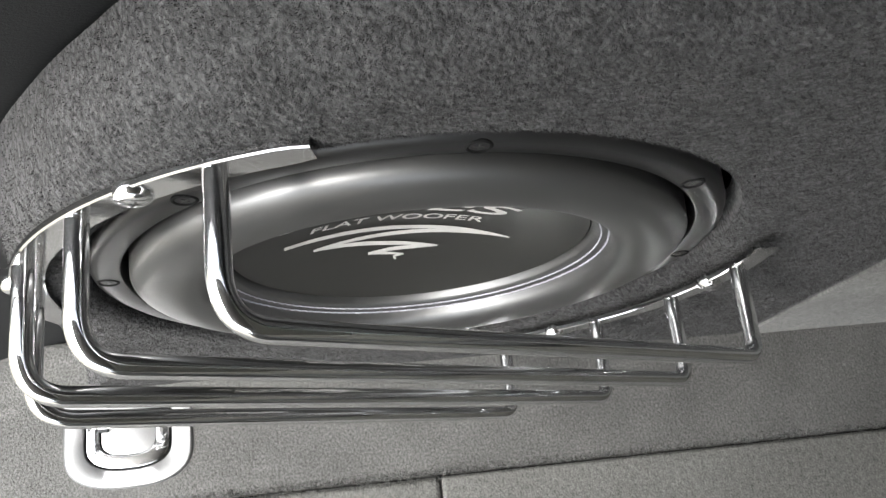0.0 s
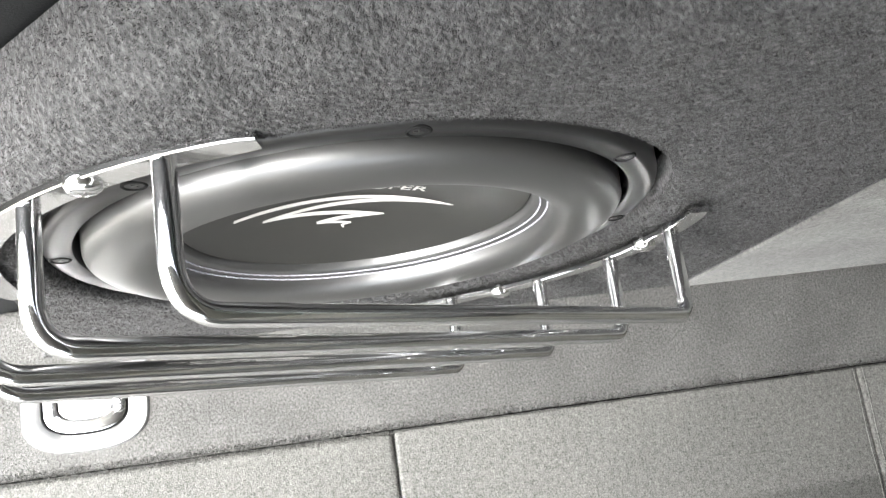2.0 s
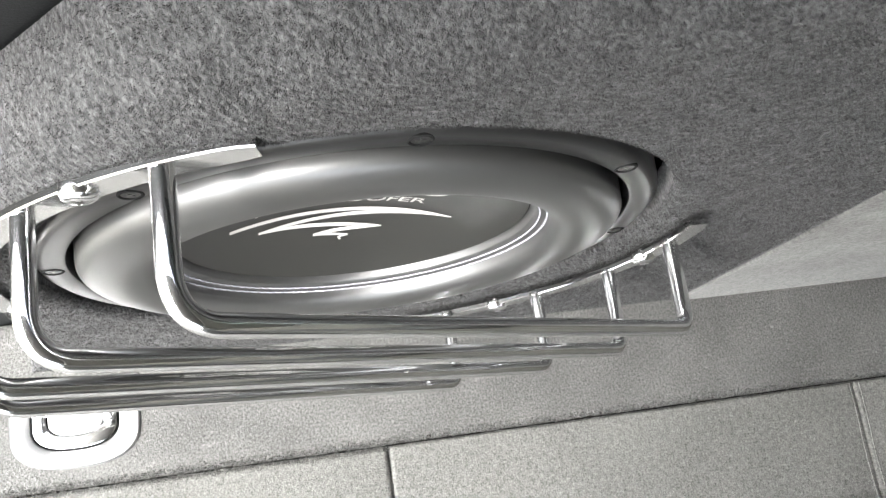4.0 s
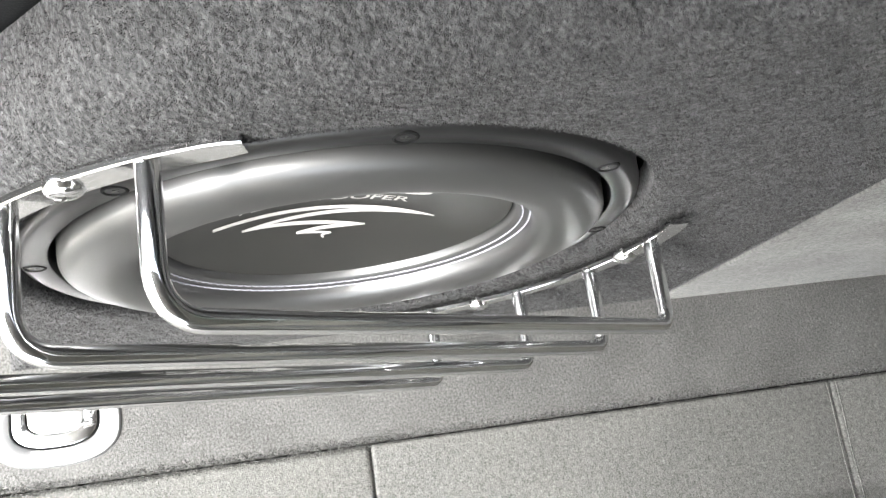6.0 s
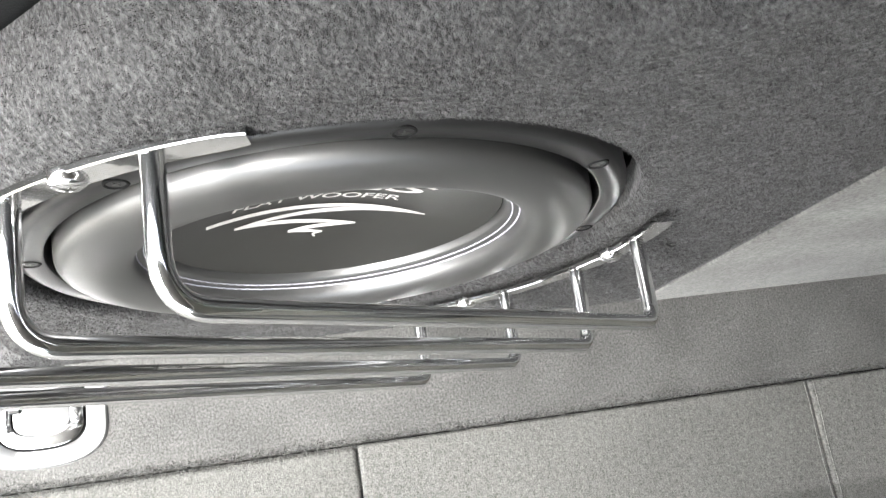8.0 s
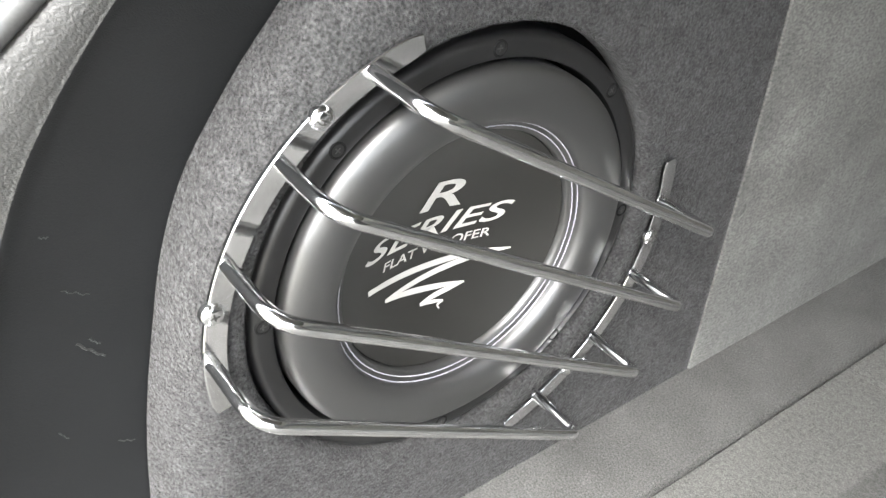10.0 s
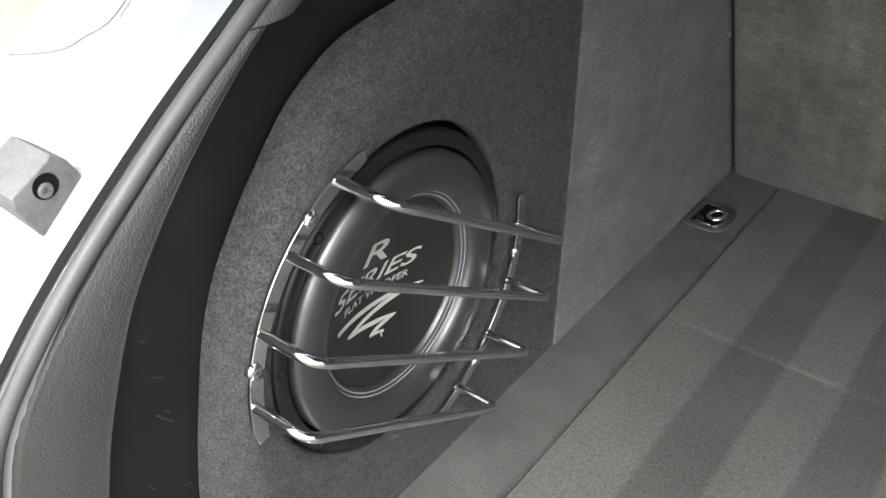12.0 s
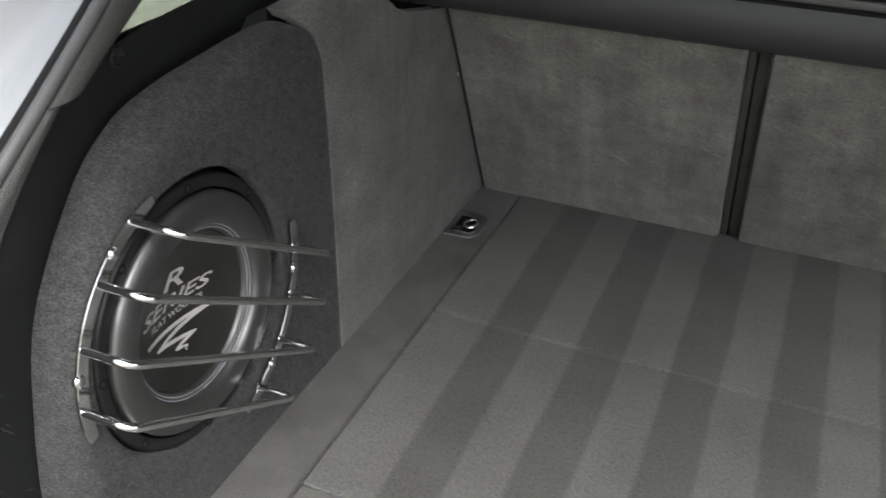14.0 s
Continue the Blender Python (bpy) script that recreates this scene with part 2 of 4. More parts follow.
def loft(rows, closed_rows=False, closed_cols=False, caps=False):
    """Verts and quads of a sheet through rows of points."""
    nr, nc = len(rows), len(rows[0])
    verts = [p for row in rows for p in row]
    faces = []
    for i in range(nr if closed_rows else nr - 1):
        for j in range(nc if closed_cols else nc - 1):
            p, q = i, (i + 1) % nr
            k = (j + 1) % nc
            faces.append((p * nc + j, p * nc + k, q * nc + k, q * nc + j))
    if caps:
        faces.append(tuple(range(nc)))
        faces.append(tuple((nr - 1) * nc + j for j in reversed(range(nc))))
    return verts, faces


def lathe(profile, steps=96):
    """A turned shape about z from (radius, height) pairs."""
    rows = [[(r * math.cos(2 * math.pi * k / steps), r * math.sin(2 * math.pi * k / steps), h) for k in range(steps)] for r, h in profile]
    verts, faces = loft(rows, closed_cols=True)
    return verts, faces


def tube(path, radius, steps=14, caps=True, closed=False):
    """A round bar along a path of points."""
    pts = [Vector(p) for p in path]
    n = len(pts)
    rows, up = [], None
    for i, p in enumerate(pts):
        a = pts[(i - 1) % n] if closed or i else p
        b = pts[(i + 1) % n] if closed or i < n - 1 else p
        d = (b - a).normalized()
        if up is None:
            up = d.orthogonal().normalized()
        up = (up - d * up.dot(d)).normalized()
        side = d.cross(up)
        rows.append([p + radius * (math.cos(2 * math.pi * k / steps) * up + math.sin(2 * math.pi * k / steps) * side) for k in range(steps)])
    return loft(rows, closed_rows=closed, closed_cols=True, caps=caps and not closed)


def rounded_path(points, radii, steps=8):
    """A path whose inner corners are rounded, each by its own radius."""
    pts = [Vector(p) for p in points]
    out = [pts[0]]
    for a, b, c, radius in zip(pts, pts[1:], pts[2:], radii):
        u, v = (a - b).normalized(), (c - b).normalized()
        half = math.acos(max(-1, min(1, u.dot(v)))) / 2
        t = min(radius / math.tan(half), (a - b).length * 0.49, (c - b).length * 0.49)
        for k in range(steps + 1):
            s = k / steps
            p0, p2 = b + u * t, b + v * t
            out.append((1 - s) ** 2 * p0 + 2 * s * (1 - s) * b + s * s * p2)
    out.append(pts[-1])
    return out


def prism(outline, z0, z1, bevel=0.0, steps=3):
    """A plate with a closed outline of (x, y), from z0 to z1, its upper edge rounded by bevel."""
    n = len(outline)
    area = sum(outline[i][0] * outline[(i + 1) % n][1] - outline[(i + 1) % n][0] * outline[i][1] for i in range(n))
    pts = outline if area > 0 else outline[::-1]

    def inset(d):
        res = []
        for i in range(n):
            a, b, c = Vector(pts[i - 1]), Vector(pts[i]), Vector(pts[(i + 1) % n])
            u, v = (b - a), (c - b)
            u, v = (u.normalized() if u.length > 1e-9 else v.normalized()), (v.normalized() if v.length > 1e-9 else u.normalized())
            nu, nv = Vector((-u.y, u.x)), Vector((-v.y, v.x))
            m = (nu + nv)
            m = m / max(m.length_squared / 2, 0.3)
            res.append(b + m * d)
        return res

    rows = [[(p[0], p[1], z0) for p in pts]]
    if bevel:
        for k in range(steps + 1):
            s = math.pi / 2 * k / steps
            rows.append([(p[0], p[1], z1 - bevel + bevel * math.sin(s)) for p in inset(bevel * (1 - math.cos(s)))])
    else:
        rows.append([(p[0], p[1], z1) for p in pts])
    return loft(rows, closed_cols=True, caps=True)


def block(x0, x1, y0, y1, z0, z1, bevel=0.004, steps=3):
    """A box with all its edges rounded."""
    bm = bmesh.new()
    bmesh.ops.create_cube(bm, size=1)
    for v in bm.verts:
        v.co = Vector(((x0 + x1) / 2 + v.co.x * (x1 - x0), (y0 + y1) / 2 + v.co.y * (y1 - y0), (z0 + z1) / 2 + v.co.z * (z1 - z0)))
    if bevel:
        bmesh.ops.bevel(bm, geom=bm.edges[:], offset=bevel, segments=steps, profile=0.5, affect="EDGES")
    bm.verts.ensure_lookup_table()
    bm.verts.index_update()
    data = [v.co.copy() for v in bm.verts], [tuple(v.index for v in f.verts) for f in bm.faces]
    bm.free()
    return data


def joined(*pieces):
    verts, faces = [], []
    for v, f in pieces:
        k = len(verts)
        verts += list(v)
        faces += [tuple(i + k for i in face) for face in f]
    return verts, faces


def moved(data, m):
    return [m @ Vector(v) for v in data[0]], data[1]


def smooth_curve(points, count):
    """Catmull-Rom through points, evenly sampled."""
    p = [Vector(q) for q in points]
    p = [2 * p[0] - p[1]] + p + [2 * p[-1] - p[-2]]
    fine = []
    for i in range(1, len(p) - 2):
        for k in range(16):
            t = k / 16
            a, b, c, d = p[i - 1], p[i], p[i + 1], p[i + 2]
            fine.append(0.5 * (2 * b + (c - a) * t + (2 * a - 5 * b + 4 * c - d) * t * t + (3 * b - a - 3 * c + d) * t ** 3))
    fine.append(p[-2])
    length = [0.0]
    for a, b in zip(fine, fine[1:]):
        length.append(length[-1] + (b - a).length)
    out = []
    for k in range(count):
        s = length[-1] * k / (count - 1)
        i = max(0, min(len(fine) - 2, int(np.searchsorted(length, s)) - 1))
        t = (s - length[i]) / max(length[i + 1] - length[i], 1e-9)
        out.append(fine[i].lerp(fine[i + 1], t))
    return out


def fibres(name, place, normal, length, width, stand, rng, mat, tuft=0.0):
    """One mesh of loose fibres, each a thin blade rooted at a place; with a tuft size they gather into small tufts."""
    n = len(place)
    root = place - normal * 0.0005
    lie = rng.normal(0, 1, (n, 3))
    if tuft:
        turned = place @ np.array([[0.36, 0.48, -0.80], [-0.80, 0.60, 0.0], [0.48, 0.64, 0.60]])
        cell = np.floor(turned / tuft + rng.normal(0, 0.25, (n, 3))).astype(np.int64)
        mix = (cell[:, 0] * 73856093) ^ (cell[:, 1] * 19349663) ^ (cell[:, 2] * 83492791)
        sway = np.random.default_rng(97).uniform(-1, 1, (65536, 3))[(mix ^ (mix >> 13)) & 65535]
        lie = 0.5 * lie + sway * 1.3
    lie -= normal * (lie * normal).sum(1, keepdims=True)
    lie /= np.linalg.norm(lie, axis=1, keepdims=True)
    side = np.cross(normal, lie)
    size, wide = rng.uniform(*length, (n, 1)), rng.uniform(*width, (n, 1))
    tip = root + normal * size * rng.uniform(*stand, (n, 1)) + lie * size * rng.uniform(0.3, 0.9, (n, 1))
    verts = np.empty((n, 3, 3))
    verts[:, 0], verts[:, 1], verts[:, 2] = root - side * wide, root + side * wide, tip
    me = bpy.data.meshes.new(name)
    me.vertices.add(n * 3)
    me.vertices.foreach_set("co", verts.astype(np.float32).ravel())
    me.loops.add(n * 3)
    me.loops.foreach_set("vertex_index", np.arange(n * 3, dtype=np.int32))
    me.polygons.add(n)
    me.polygons.foreach_set("loop_start", np.arange(0, n * 3, 3, dtype=np.int32))
    me.materials.append(mat)
    me.update()
    me.validate()
    return me


# ---- floor ----
WALL_X = -0.0745       # face of the side lining
PANEL_X = -0.0762      # face of the carpeted enclosure under its pile
floor = thing("floor", "grey carpeted load floor in lift-out panels", "floor", kind="structure",
              me=mesh_of("floor_base", *block(-0.12, 1.10, -0.50, 0.80, -0.06, -0.022, 0), M_BLACK))
part("side_strip", mesh_of("side_strip", *block(-0.11, -0.0009, -0.46, 0.74, -0.03, 0.0, 0.0055, 4), M_STRIP), floor, "plain grey carpet strip")
for y0, y1 in ((-0.46, -0.0006), (0.0006, 0.3522), (0.3524, 0.74)):
    part("floor_panel", mesh_of("floor_panel", *block(0.0009, 1.06, y0, y1, -0.03, 0.0, 0.0045 if y0 < 0.0 else 0.0025, 4), M_FLOOR), floor, "carpet panel brushed in lanes")



def nap(count, x0, x1, y0, y1, seed, mat):
    """Short fibres lying on a stretch of the floor, none over the joints."""
    rng = np.random.default_rng(seed)
    x, y = rng.uniform(x0, x1, count), rng.uniform(y0, y1, count)
    z = np.zeros(count)
    for edge in ((x - 0.0), (y - 0.0) + 9 * (x < 0), (y - 0.3523) + 9 * (x < 0)):
        z -= 0.004 * np.clip(1 - np.abs(edge) / 0.0045, 0, 1) ** 2
    place = np.stack([x, y, z], 1)
    normal = np.tile([0.0, 0.0, 1.0], (count, 1))
    return fibres("nap", place, normal, (0.0011, 0.0020), (0.00018, 0.00032), (0.4, 0.9), rng, mat, tuft=0.0014)


strip_nap = part("nap", nap(190000, -0.074, -0.0006, -0.30, 0.60, 5, M_STRIP), floor, "plain grey carpet fibres")
tagged(strip_nap, kind="stuff")
panel_nap = part("nap", nap(260000, 0.0006, 0.20, -0.30, 0.45, 6, M_FLOOR), floor, "brushed grey carpet fibres")
tagged(panel_nap, kind="stuff")


def joint_fuzz(count, seed):
    """Worn fibres along the carpet edges that lean over the joints."""
    rng = np.random.default_rng(seed)
    y = rng.uniform(-0.30, 0.60, count)
    side = rng.choice([-1.0, 1.0], count)
    near = rng.uniform(0.0006, 0.0034, count)
    place = np.stack([side * near, y, -0.0042 * np.clip(1 - near / 0.0050, 0, 1) ** 2], 1)
    normal = np.stack([-side * rng.uniform(0.1, 1.1, count), np.zeros(count), np.ones(count)], 1)
    normal /= np.linalg.norm(normal, axis=1, keepdims=True)
    return fibres("edge_fuzz", place, normal, (0.0010, 0.0024), (0.00012, 0.00024), (0.4, 0.9), rng, M_STRIP, tuft=0.002)


tagged(part("edge_fuzz", joint_fuzz(26000, 8), floor, "worn fibres along the carpet joint"), kind="stuff")

# ---- side lining ahead of the enclosure ----
out = [(0.2273, -0.02), (0.78, -0.02), (0.78, 0.33), (0.560, 0.3600), (0.522, 0.3650), (0.470, 0.3765), (0.430, 0.3860), (0.400, 0.3975), (0.378, 0.4130), (0.354, 0.4330), (0.330, 0.468), (0.228, 0.4655), (0.150, 0.4612), (0.160, 0.4510), (0.180, 0.4410), (0.2050, 0.4190), (0.2180, 0.3915), (0.2208, 0.345), (0.2258, 0.20)]
lining = moved(prism(out, WALL_X - 0.02, WALL_X, 0.0012), Matrix(((0, 0, 1, 0), (1, 0, 0, 0), (0, 1, 0, 0), (0, 0, 0, 1))))
wall_left = thing("wall_left", "mottled grey felt side lining of the boot", "side lining", kind="structure", me=mesh_of("lining", *lining, M_FELT))

part("recess", mesh_of("recess", *block(-0.20, -0.142, 0.22, 1.0, 0.28, 0.4395, 0.003), M_DARK), wall_left, "dark recess round the end of the load cover")
part("staple", mesh_of("staple", *tube([(WALL_X + 0.0006, 0.602, 0.244), (WALL_X + 0.0016, 0.601, 0.247), (WALL_X + 0.0006, 0.600, 0.250)], 0.0007, 6), M_PRINT), wall_left, "small pale staple")
for y in (0.3485, 0.3565):
    part("fold_seam", mesh_of("fold_seam", *tube([(x, y + 0.0004 * math.sin(x * 90), 0.0003) for x in np.linspace(0.002, 1.05, 160)], 0.0005, 5), M_FLOOR), floor, "stitched fold line")

# ---- seat backs ----
LEAN = math.atan(0.5)


def seat_back(x0, x1, label):
    seat = thing("seat_back", label, "seat back", "folding seat backs", at=(0, 0.7235, 0))
    shell = moved(block(x0, x1, 0.0, 0.09, -0.02, 0.62, 0.008), Matrix.Rotation(LEAN, 4, "X"))
    part("back_panel", mesh_of("back_panel", *shell, M_SEAT), seat, "scuffed grey felt")
    edge = Matrix.Rotation(LEAN, 4, "X")
    rim = [(x0 + 0.002, -0.0004, 0.60), (x0 + 0.002, -0.0004, 0.3), (x0 + 0.002, -0.0004, 0.006)]
    part("piping", mesh_of("piping", *moved(tube(rim, 0.0013, 8), edge), M_DARK), seat, "dark edge piping")
    return seat


seat_back(-0.070, 0.3300, "upright seat back in scuffed grey felt, narrow half")
seat_back(0.3585, 1.03, "upright seat back in scuffed grey felt, wide half")
LEANED = Matrix.Translation((0, 0.7235, 0)) @ Matrix.Rotation(LEAN, 4, "X")
seat_gap = thing("seat_gap", "dark felt edges and black gap between the two seat backs", "gap strip", kind="structure", me=mesh_of("gap", *moved(block(0.322, 0.364, 0.030, 0.08, -0.08, 0.6, 0), LEANED), M_BLACK))
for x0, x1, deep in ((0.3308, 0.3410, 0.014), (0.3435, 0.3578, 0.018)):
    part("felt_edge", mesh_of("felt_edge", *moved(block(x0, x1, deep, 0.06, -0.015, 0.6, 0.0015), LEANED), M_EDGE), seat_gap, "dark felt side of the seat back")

# ---- load cover cassette ----
cassette = thing("load_cover", "black vinyl roller load cover cassette across the seat backs", "load cover")
prof = [(0.527 + 0.047 * math.cos(radians(a)), 0.416 + 0.047 * math.sin(radians(a))) for a in np.linspace(270, 156, 16)] + [(0.498, 0.4365), (0.615, 0.437), (0.62, 0.432), (0.62, 0.375), (0.615, 0.369)]
body = loft([[(x, y, z) for y, z in prof] for x in (-0.10, -0.098, 1.04)], closed_cols=True, caps=True)
part("roll", mesh_of("roll", *body, M_VINYL), cassette)
part("groove", mesh_of("groove", *block(-0.10, 1.04, 0.494, 0.60, 0.4365, 0.4395, 0), M_BLACK), cassette, "black line under the lid")
part("lid", mesh_of("lid", *block(-0.10, 1.04, 0.4885, 0.605, 0.4393, 0.4500, 0.0022), M_TRIM), cassette, "grey plastic lid edge")
part("groove", mesh_of("groove", *block(-0.10, 1.04, 0.493, 0.60, 0.4498, 0.4525, 0), M_BLACK), cassette, "black line over the lid")
part("lid", mesh_of("lid", *block(-0.10, 1.04, 0.4895, 0.605, 0.4523, 0.466, 0.003), M_VINYL), cassette, "black upper lid")
cap = moved(prism([(y * 1.0, z) for y, z in prof], 0, 0.03, 0.006), Matrix.Translation((-0.13, 0, 0)) @ Matrix(((0, 0, 1, 0), (1, 0, 0, 0), (0, 1, 0, 0), (0, 0, 0, 1))))
part("end_ring", mesh_of("end_ring", *tube([(-0.0995, 0.527 + 0.0472 * math.cos(radians(a)), 0.416 + 0.0472 * math.sin(radians(a))) for a in range(275, 150, -5)], 0.0009, 6), M_TRIM), cassette, "fine raised ring before the end cap")
part("end_cap", mesh_of("end_cap", *cap, M_DARK), cassette, "black plastic end cap")

# ---- carpeted speaker enclosure ----
CY, CZ = -0.0273, 0.2175
ROLL, DEEP, TURN = 0.046, 0.037, radians(60)      # the border rolls over by this much, outwards, back and in angle
OUTLINE = [(0.2265, -0.01), (0.2250, 0.20), (0.2195, 0.345), (0.2160, 0.3900), (0.2030, 0.4170), (0.1750, 0.4390), (0.1420, 0.4500), (0.105, 0.4450), (0.063, 0.4380), (0.009, 0.4345), (-0.044, 0.4260), (-0.0765, 0.4115),
           (-0.0985, 0.3970), (-0.1140, 0.3823), (-0.1280, 0.3665), (-0.1420, 0.3505), (-0.1557, 0.3320), (-0.1710, 0.3095), (-0.1825, 0.2850), (-0.1920, 0.2560), (-0.202, 0.212), (-0.2085, 0.18), (-0.2145, 0.14), (-0.219, 0.09), (-0.222, 0.03), (-0.2225, -0.01)]


def enclosure_rim(steps):
    """Outline points and how far each is rolled over, by angle round the speaker."""
    soft = smooth_curve([(y - CY, z - CZ, 0) for y, z in OUTLINE], 120)
    pts = [p.xy for p in soft] + [soft[0].xy]
    dense = []
    for a, b in zip(pts, pts[1:]):
        for k in range(20):
            dense.append(a.lerp(b, k / 20))
    ang = [math.atan2(p.y, p.x) for p in dense]
    order = sorted(range(len(dense)), key=lambda i: ang[i])
    av = [ang[i] for i in order]
    rv = [dense[i].length for i in order]
    extra = [math.atan2(p.y, p.x) for p in (pts[0], pts[-2])]
    angles = sorted([-math.pi + 2 * math.pi * (k + 0.5) / steps for k in range(steps)] + extra)
    res = []
    for t in angles:
        r = float(np.interp(t, av, rv, period=2 * math.pi))
        p = Vector((r * math.cos(t), r * math.sin(t)))
        y, z = p.x + CY, p.y + CZ
        k = max(0.0, min(1.0, (0.200 - y) / 0.15))
        roll = 0.0 if z < 0.0 else k * k * (3 - 2 * k)
        wide = max(0.004, min(ROLL, r - HOLE - 0.017)) * roll
        res.append((t, r - wide, roll, wide))
    return res


HOLE = 0.1393
HY, HZ = CY + 0.0017, CZ + 0.0014      # the cut-out sits a little off the speaker's axis
RIM = enclosure_rim(220)


def enclosure_rows():
    rows = []
    for dr, dx in ((0.0, -0.02), (0.0, -0.009), (0.0005, -0.0048), (0.0020, -0.0020), (0.004, -0.0009), (0.007, -0.0003), (0.012, 0.0)):
        rows.append([(PANEL_X + dx, HY + (HOLE + dr) * math.cos(t), HZ + (HOLE + dr) * math.sin(t)) for t, r, w, b in RIM])
    for f in (0.1, 0.25, 0.4, 0.55, 0.7, 0.85, 1.0):
        rows.append([(PANEL_X, HY + (CY - HY) * f + (HOLE + 0.012 + (r - HOLE - 0.012) * f) * math.cos(t), HZ + (CZ - HZ) * f + (HOLE + 0.012 + (r - HOLE - 0.012) * f) * math.sin(t)) for t, r, w, b in RIM])
    for k in range(1, 13):
        s = TURN * k / 12
        out, deep = math.sin(s) / math.sin(TURN), DEEP * (1 - math.cos(s)) / (1 - math.cos(TURN))
        rows.append([(PANEL_X - deep * (0.25 + 0.75 * w), CY + (r + out * b) * math.cos(t), CZ + (r + out * b) * math.sin(t)) for t, r, w, b in RIM])
    return rows


enclosure = thing("speaker_enclosure", "charcoal fuzzy carpeted speaker enclosure built into the boot side", "speaker enclosure")
part("carpet_skin", mesh_of("carpet_skin", *loft(enclosure_rows(), closed_cols=True), M_PILE), enclosure)


def pile(count, seed):
    """Short curled fibres standing on the enclosure's face."""
    rng = np.random.default_rng(seed)
    ts = np.array([q[0] for q in RIM])
    rs = np.array([q[1] for q in RIM])
    ws, bs = np.array([q[2] for q in RIM]), np.array([q[3] for q in RIM])
    y = rng.uniform(-0.25, 0.2225, count * 2)
    z = rng.uniform(-0.005, 0.48, count * 2)
    t, r = np.arctan2(z - CZ, y - CY), np.hypot(y - CY, z - CZ)
    lim, w = np.interp(t, ts, rs, period=2 * math.pi), np.interp(t, ts, ws, period=2 * math.pi)
    b = np.maximum(np.interp(t, ts, bs, period=2 * math.pi), 1e-5)
    s = np.clip((r - lim) / b, 0, None)
    from_hole = np.hypot(y - HY, z - HZ) - HOLE
    keep = (from_hole > 0.0002) & ((r <= lim) | ((w > 0.15) & (s < 0.98)))
    y, z, t, s, w, from_hole = [v[keep][:count] for v in (y, z, t, s, w, from_hole)]
    ang = np.arcsin(np.clip(s, 0, 0.98) * math.sin(TURN)) * (s > 0)
    x = PANEL_X - DEEP * (1 - np.cos(ang)) / (1 - math.cos(TURN)) * (0.25 + 0.75 * w) * (s > 0)
    x += np.interp(from_hole, (0.0, 0.0005, 0.002, 0.004, 0.007, 0.012), (-0.0065, -0.0048, -0.0020, -0.0009, -0.0003, 0.0))
    normal = np.stack([np.cos(ang), np.sin(ang) * np.cos(t), np.sin(ang) * np.sin(t)], 1)
    return fibres("fleece", np.stack([x, y, z], 1), normal, (0.0009, 0.0018), (0.00014, 0.00028), (0.5, 1.0), rng, M_PILE, tuft=0.0021)


tub = [[(PANEL_X + dx, CY + r * math.cos(t), CZ + r * math.sin(t)) for t in np.linspace(0, 2 * math.pi, 73)[:-1]] for r, dx in ((0.150, -0.019), (0.149, -0.045), (0.05, -0.046))]
part("inner_box", mesh_of("inner_box", *loft(tub, closed_cols=True), M_BLACK), enclosure, "black inside of the enclosure behind the cut-out")
fuzz = part("fleece", pile(620000, 3), enclosure)
tagged(fuzz, kind="stuff")


def fringe(count, seed):
    """Longer fibres that lean over the rim of the speaker cut-out."""
    rng = np.random.default_rng(seed)
    t, r = rng.uniform(0, 2 * math.pi, count), HOLE + rng.uniform(0.0004, 0.0055, count)
    place = np.stack([PANEL_X + np.interp(r - HOLE, (0.0, 0.0005, 0.002, 0.0055), (-0.0065, -0.0048, -0.0020, -0.0006)), HY + r * np.cos(t), HZ + r * np.sin(t)], 1)
    lean = rng.uniform(0.3, 1.6, count)
    normal = np.stack([np.ones(count), -lean * np.cos(t), -lean * np.sin(t)], 1)
    normal /= np.linalg.norm(normal, axis=1, keepdims=True)
    return fibres("fringe", place, normal, (0.0009, 0.0022), (0.00014, 0.00028), (0.4, 0.95), rng, M_PILE, tuft=0.003)


rim_fuzz = part("fringe", fringe(16000, 11), enclosure, "longer fibres round the cut-out")
tagged(rim_fuzz, kind="stuff")

# ---- speaker ----
GRILLE = Matrix(((0, 0, 1, -0.0733), (0.841, 0.541, 0, -0.0305), (-0.541, 0.841, 0, 0.218), (0, 0, 0, 1)))
SPK = Matrix(((0, 0, 1, -0.0733), (0.841, 0.541, 0, CY), (-0.541, 0.841, 0, CZ), (0, 0, 0, 1)))
speaker = thing("subwoofer", "black flat subwoofer with stitched dish and silver print in carpet", "loudspeaker")
speaker.matrix_basis = SPK
ring = [(0.1222, -0.030), (0.1222, -0.0082), (0.1226, -0.0068), (0.1238, -0.0062), (0.1308, -0.0062), (0.1326, -0.0066), (0.1342, -0.0078), (0.1352, -0.0096), (0.1357, -0.0120), (0.1358, -0.030)]
part("frame_ring", mesh_of("frame_ring", *lathe(ring, 160), M_FRAME), speaker, "gloss black frame ring")
roll = [(0.1196, -0.020), (0.1193, -0.0075)]
for k in range(25):
    s = math.pi * k / 24
    roll.append((0.1032 + 0.0160 * math.cos(s), -0.0062 + 0.0084 * math.sin(s) ** 0.85))
roll += [(0.0868, -0.0079), (0.0835, -0.0094), (0.0812, -0.0105), (0.0806, -0.0112), (0.0803, -0.0150)]
part("surround", mesh_of("surround", *lathe(roll, 160), M_SURROUND), speaker, "satin black rubber roll")


def dish_depth(r):
    """Height of the shallow dish at a radius."""
    return -0.0317 + 2.75 * r * r


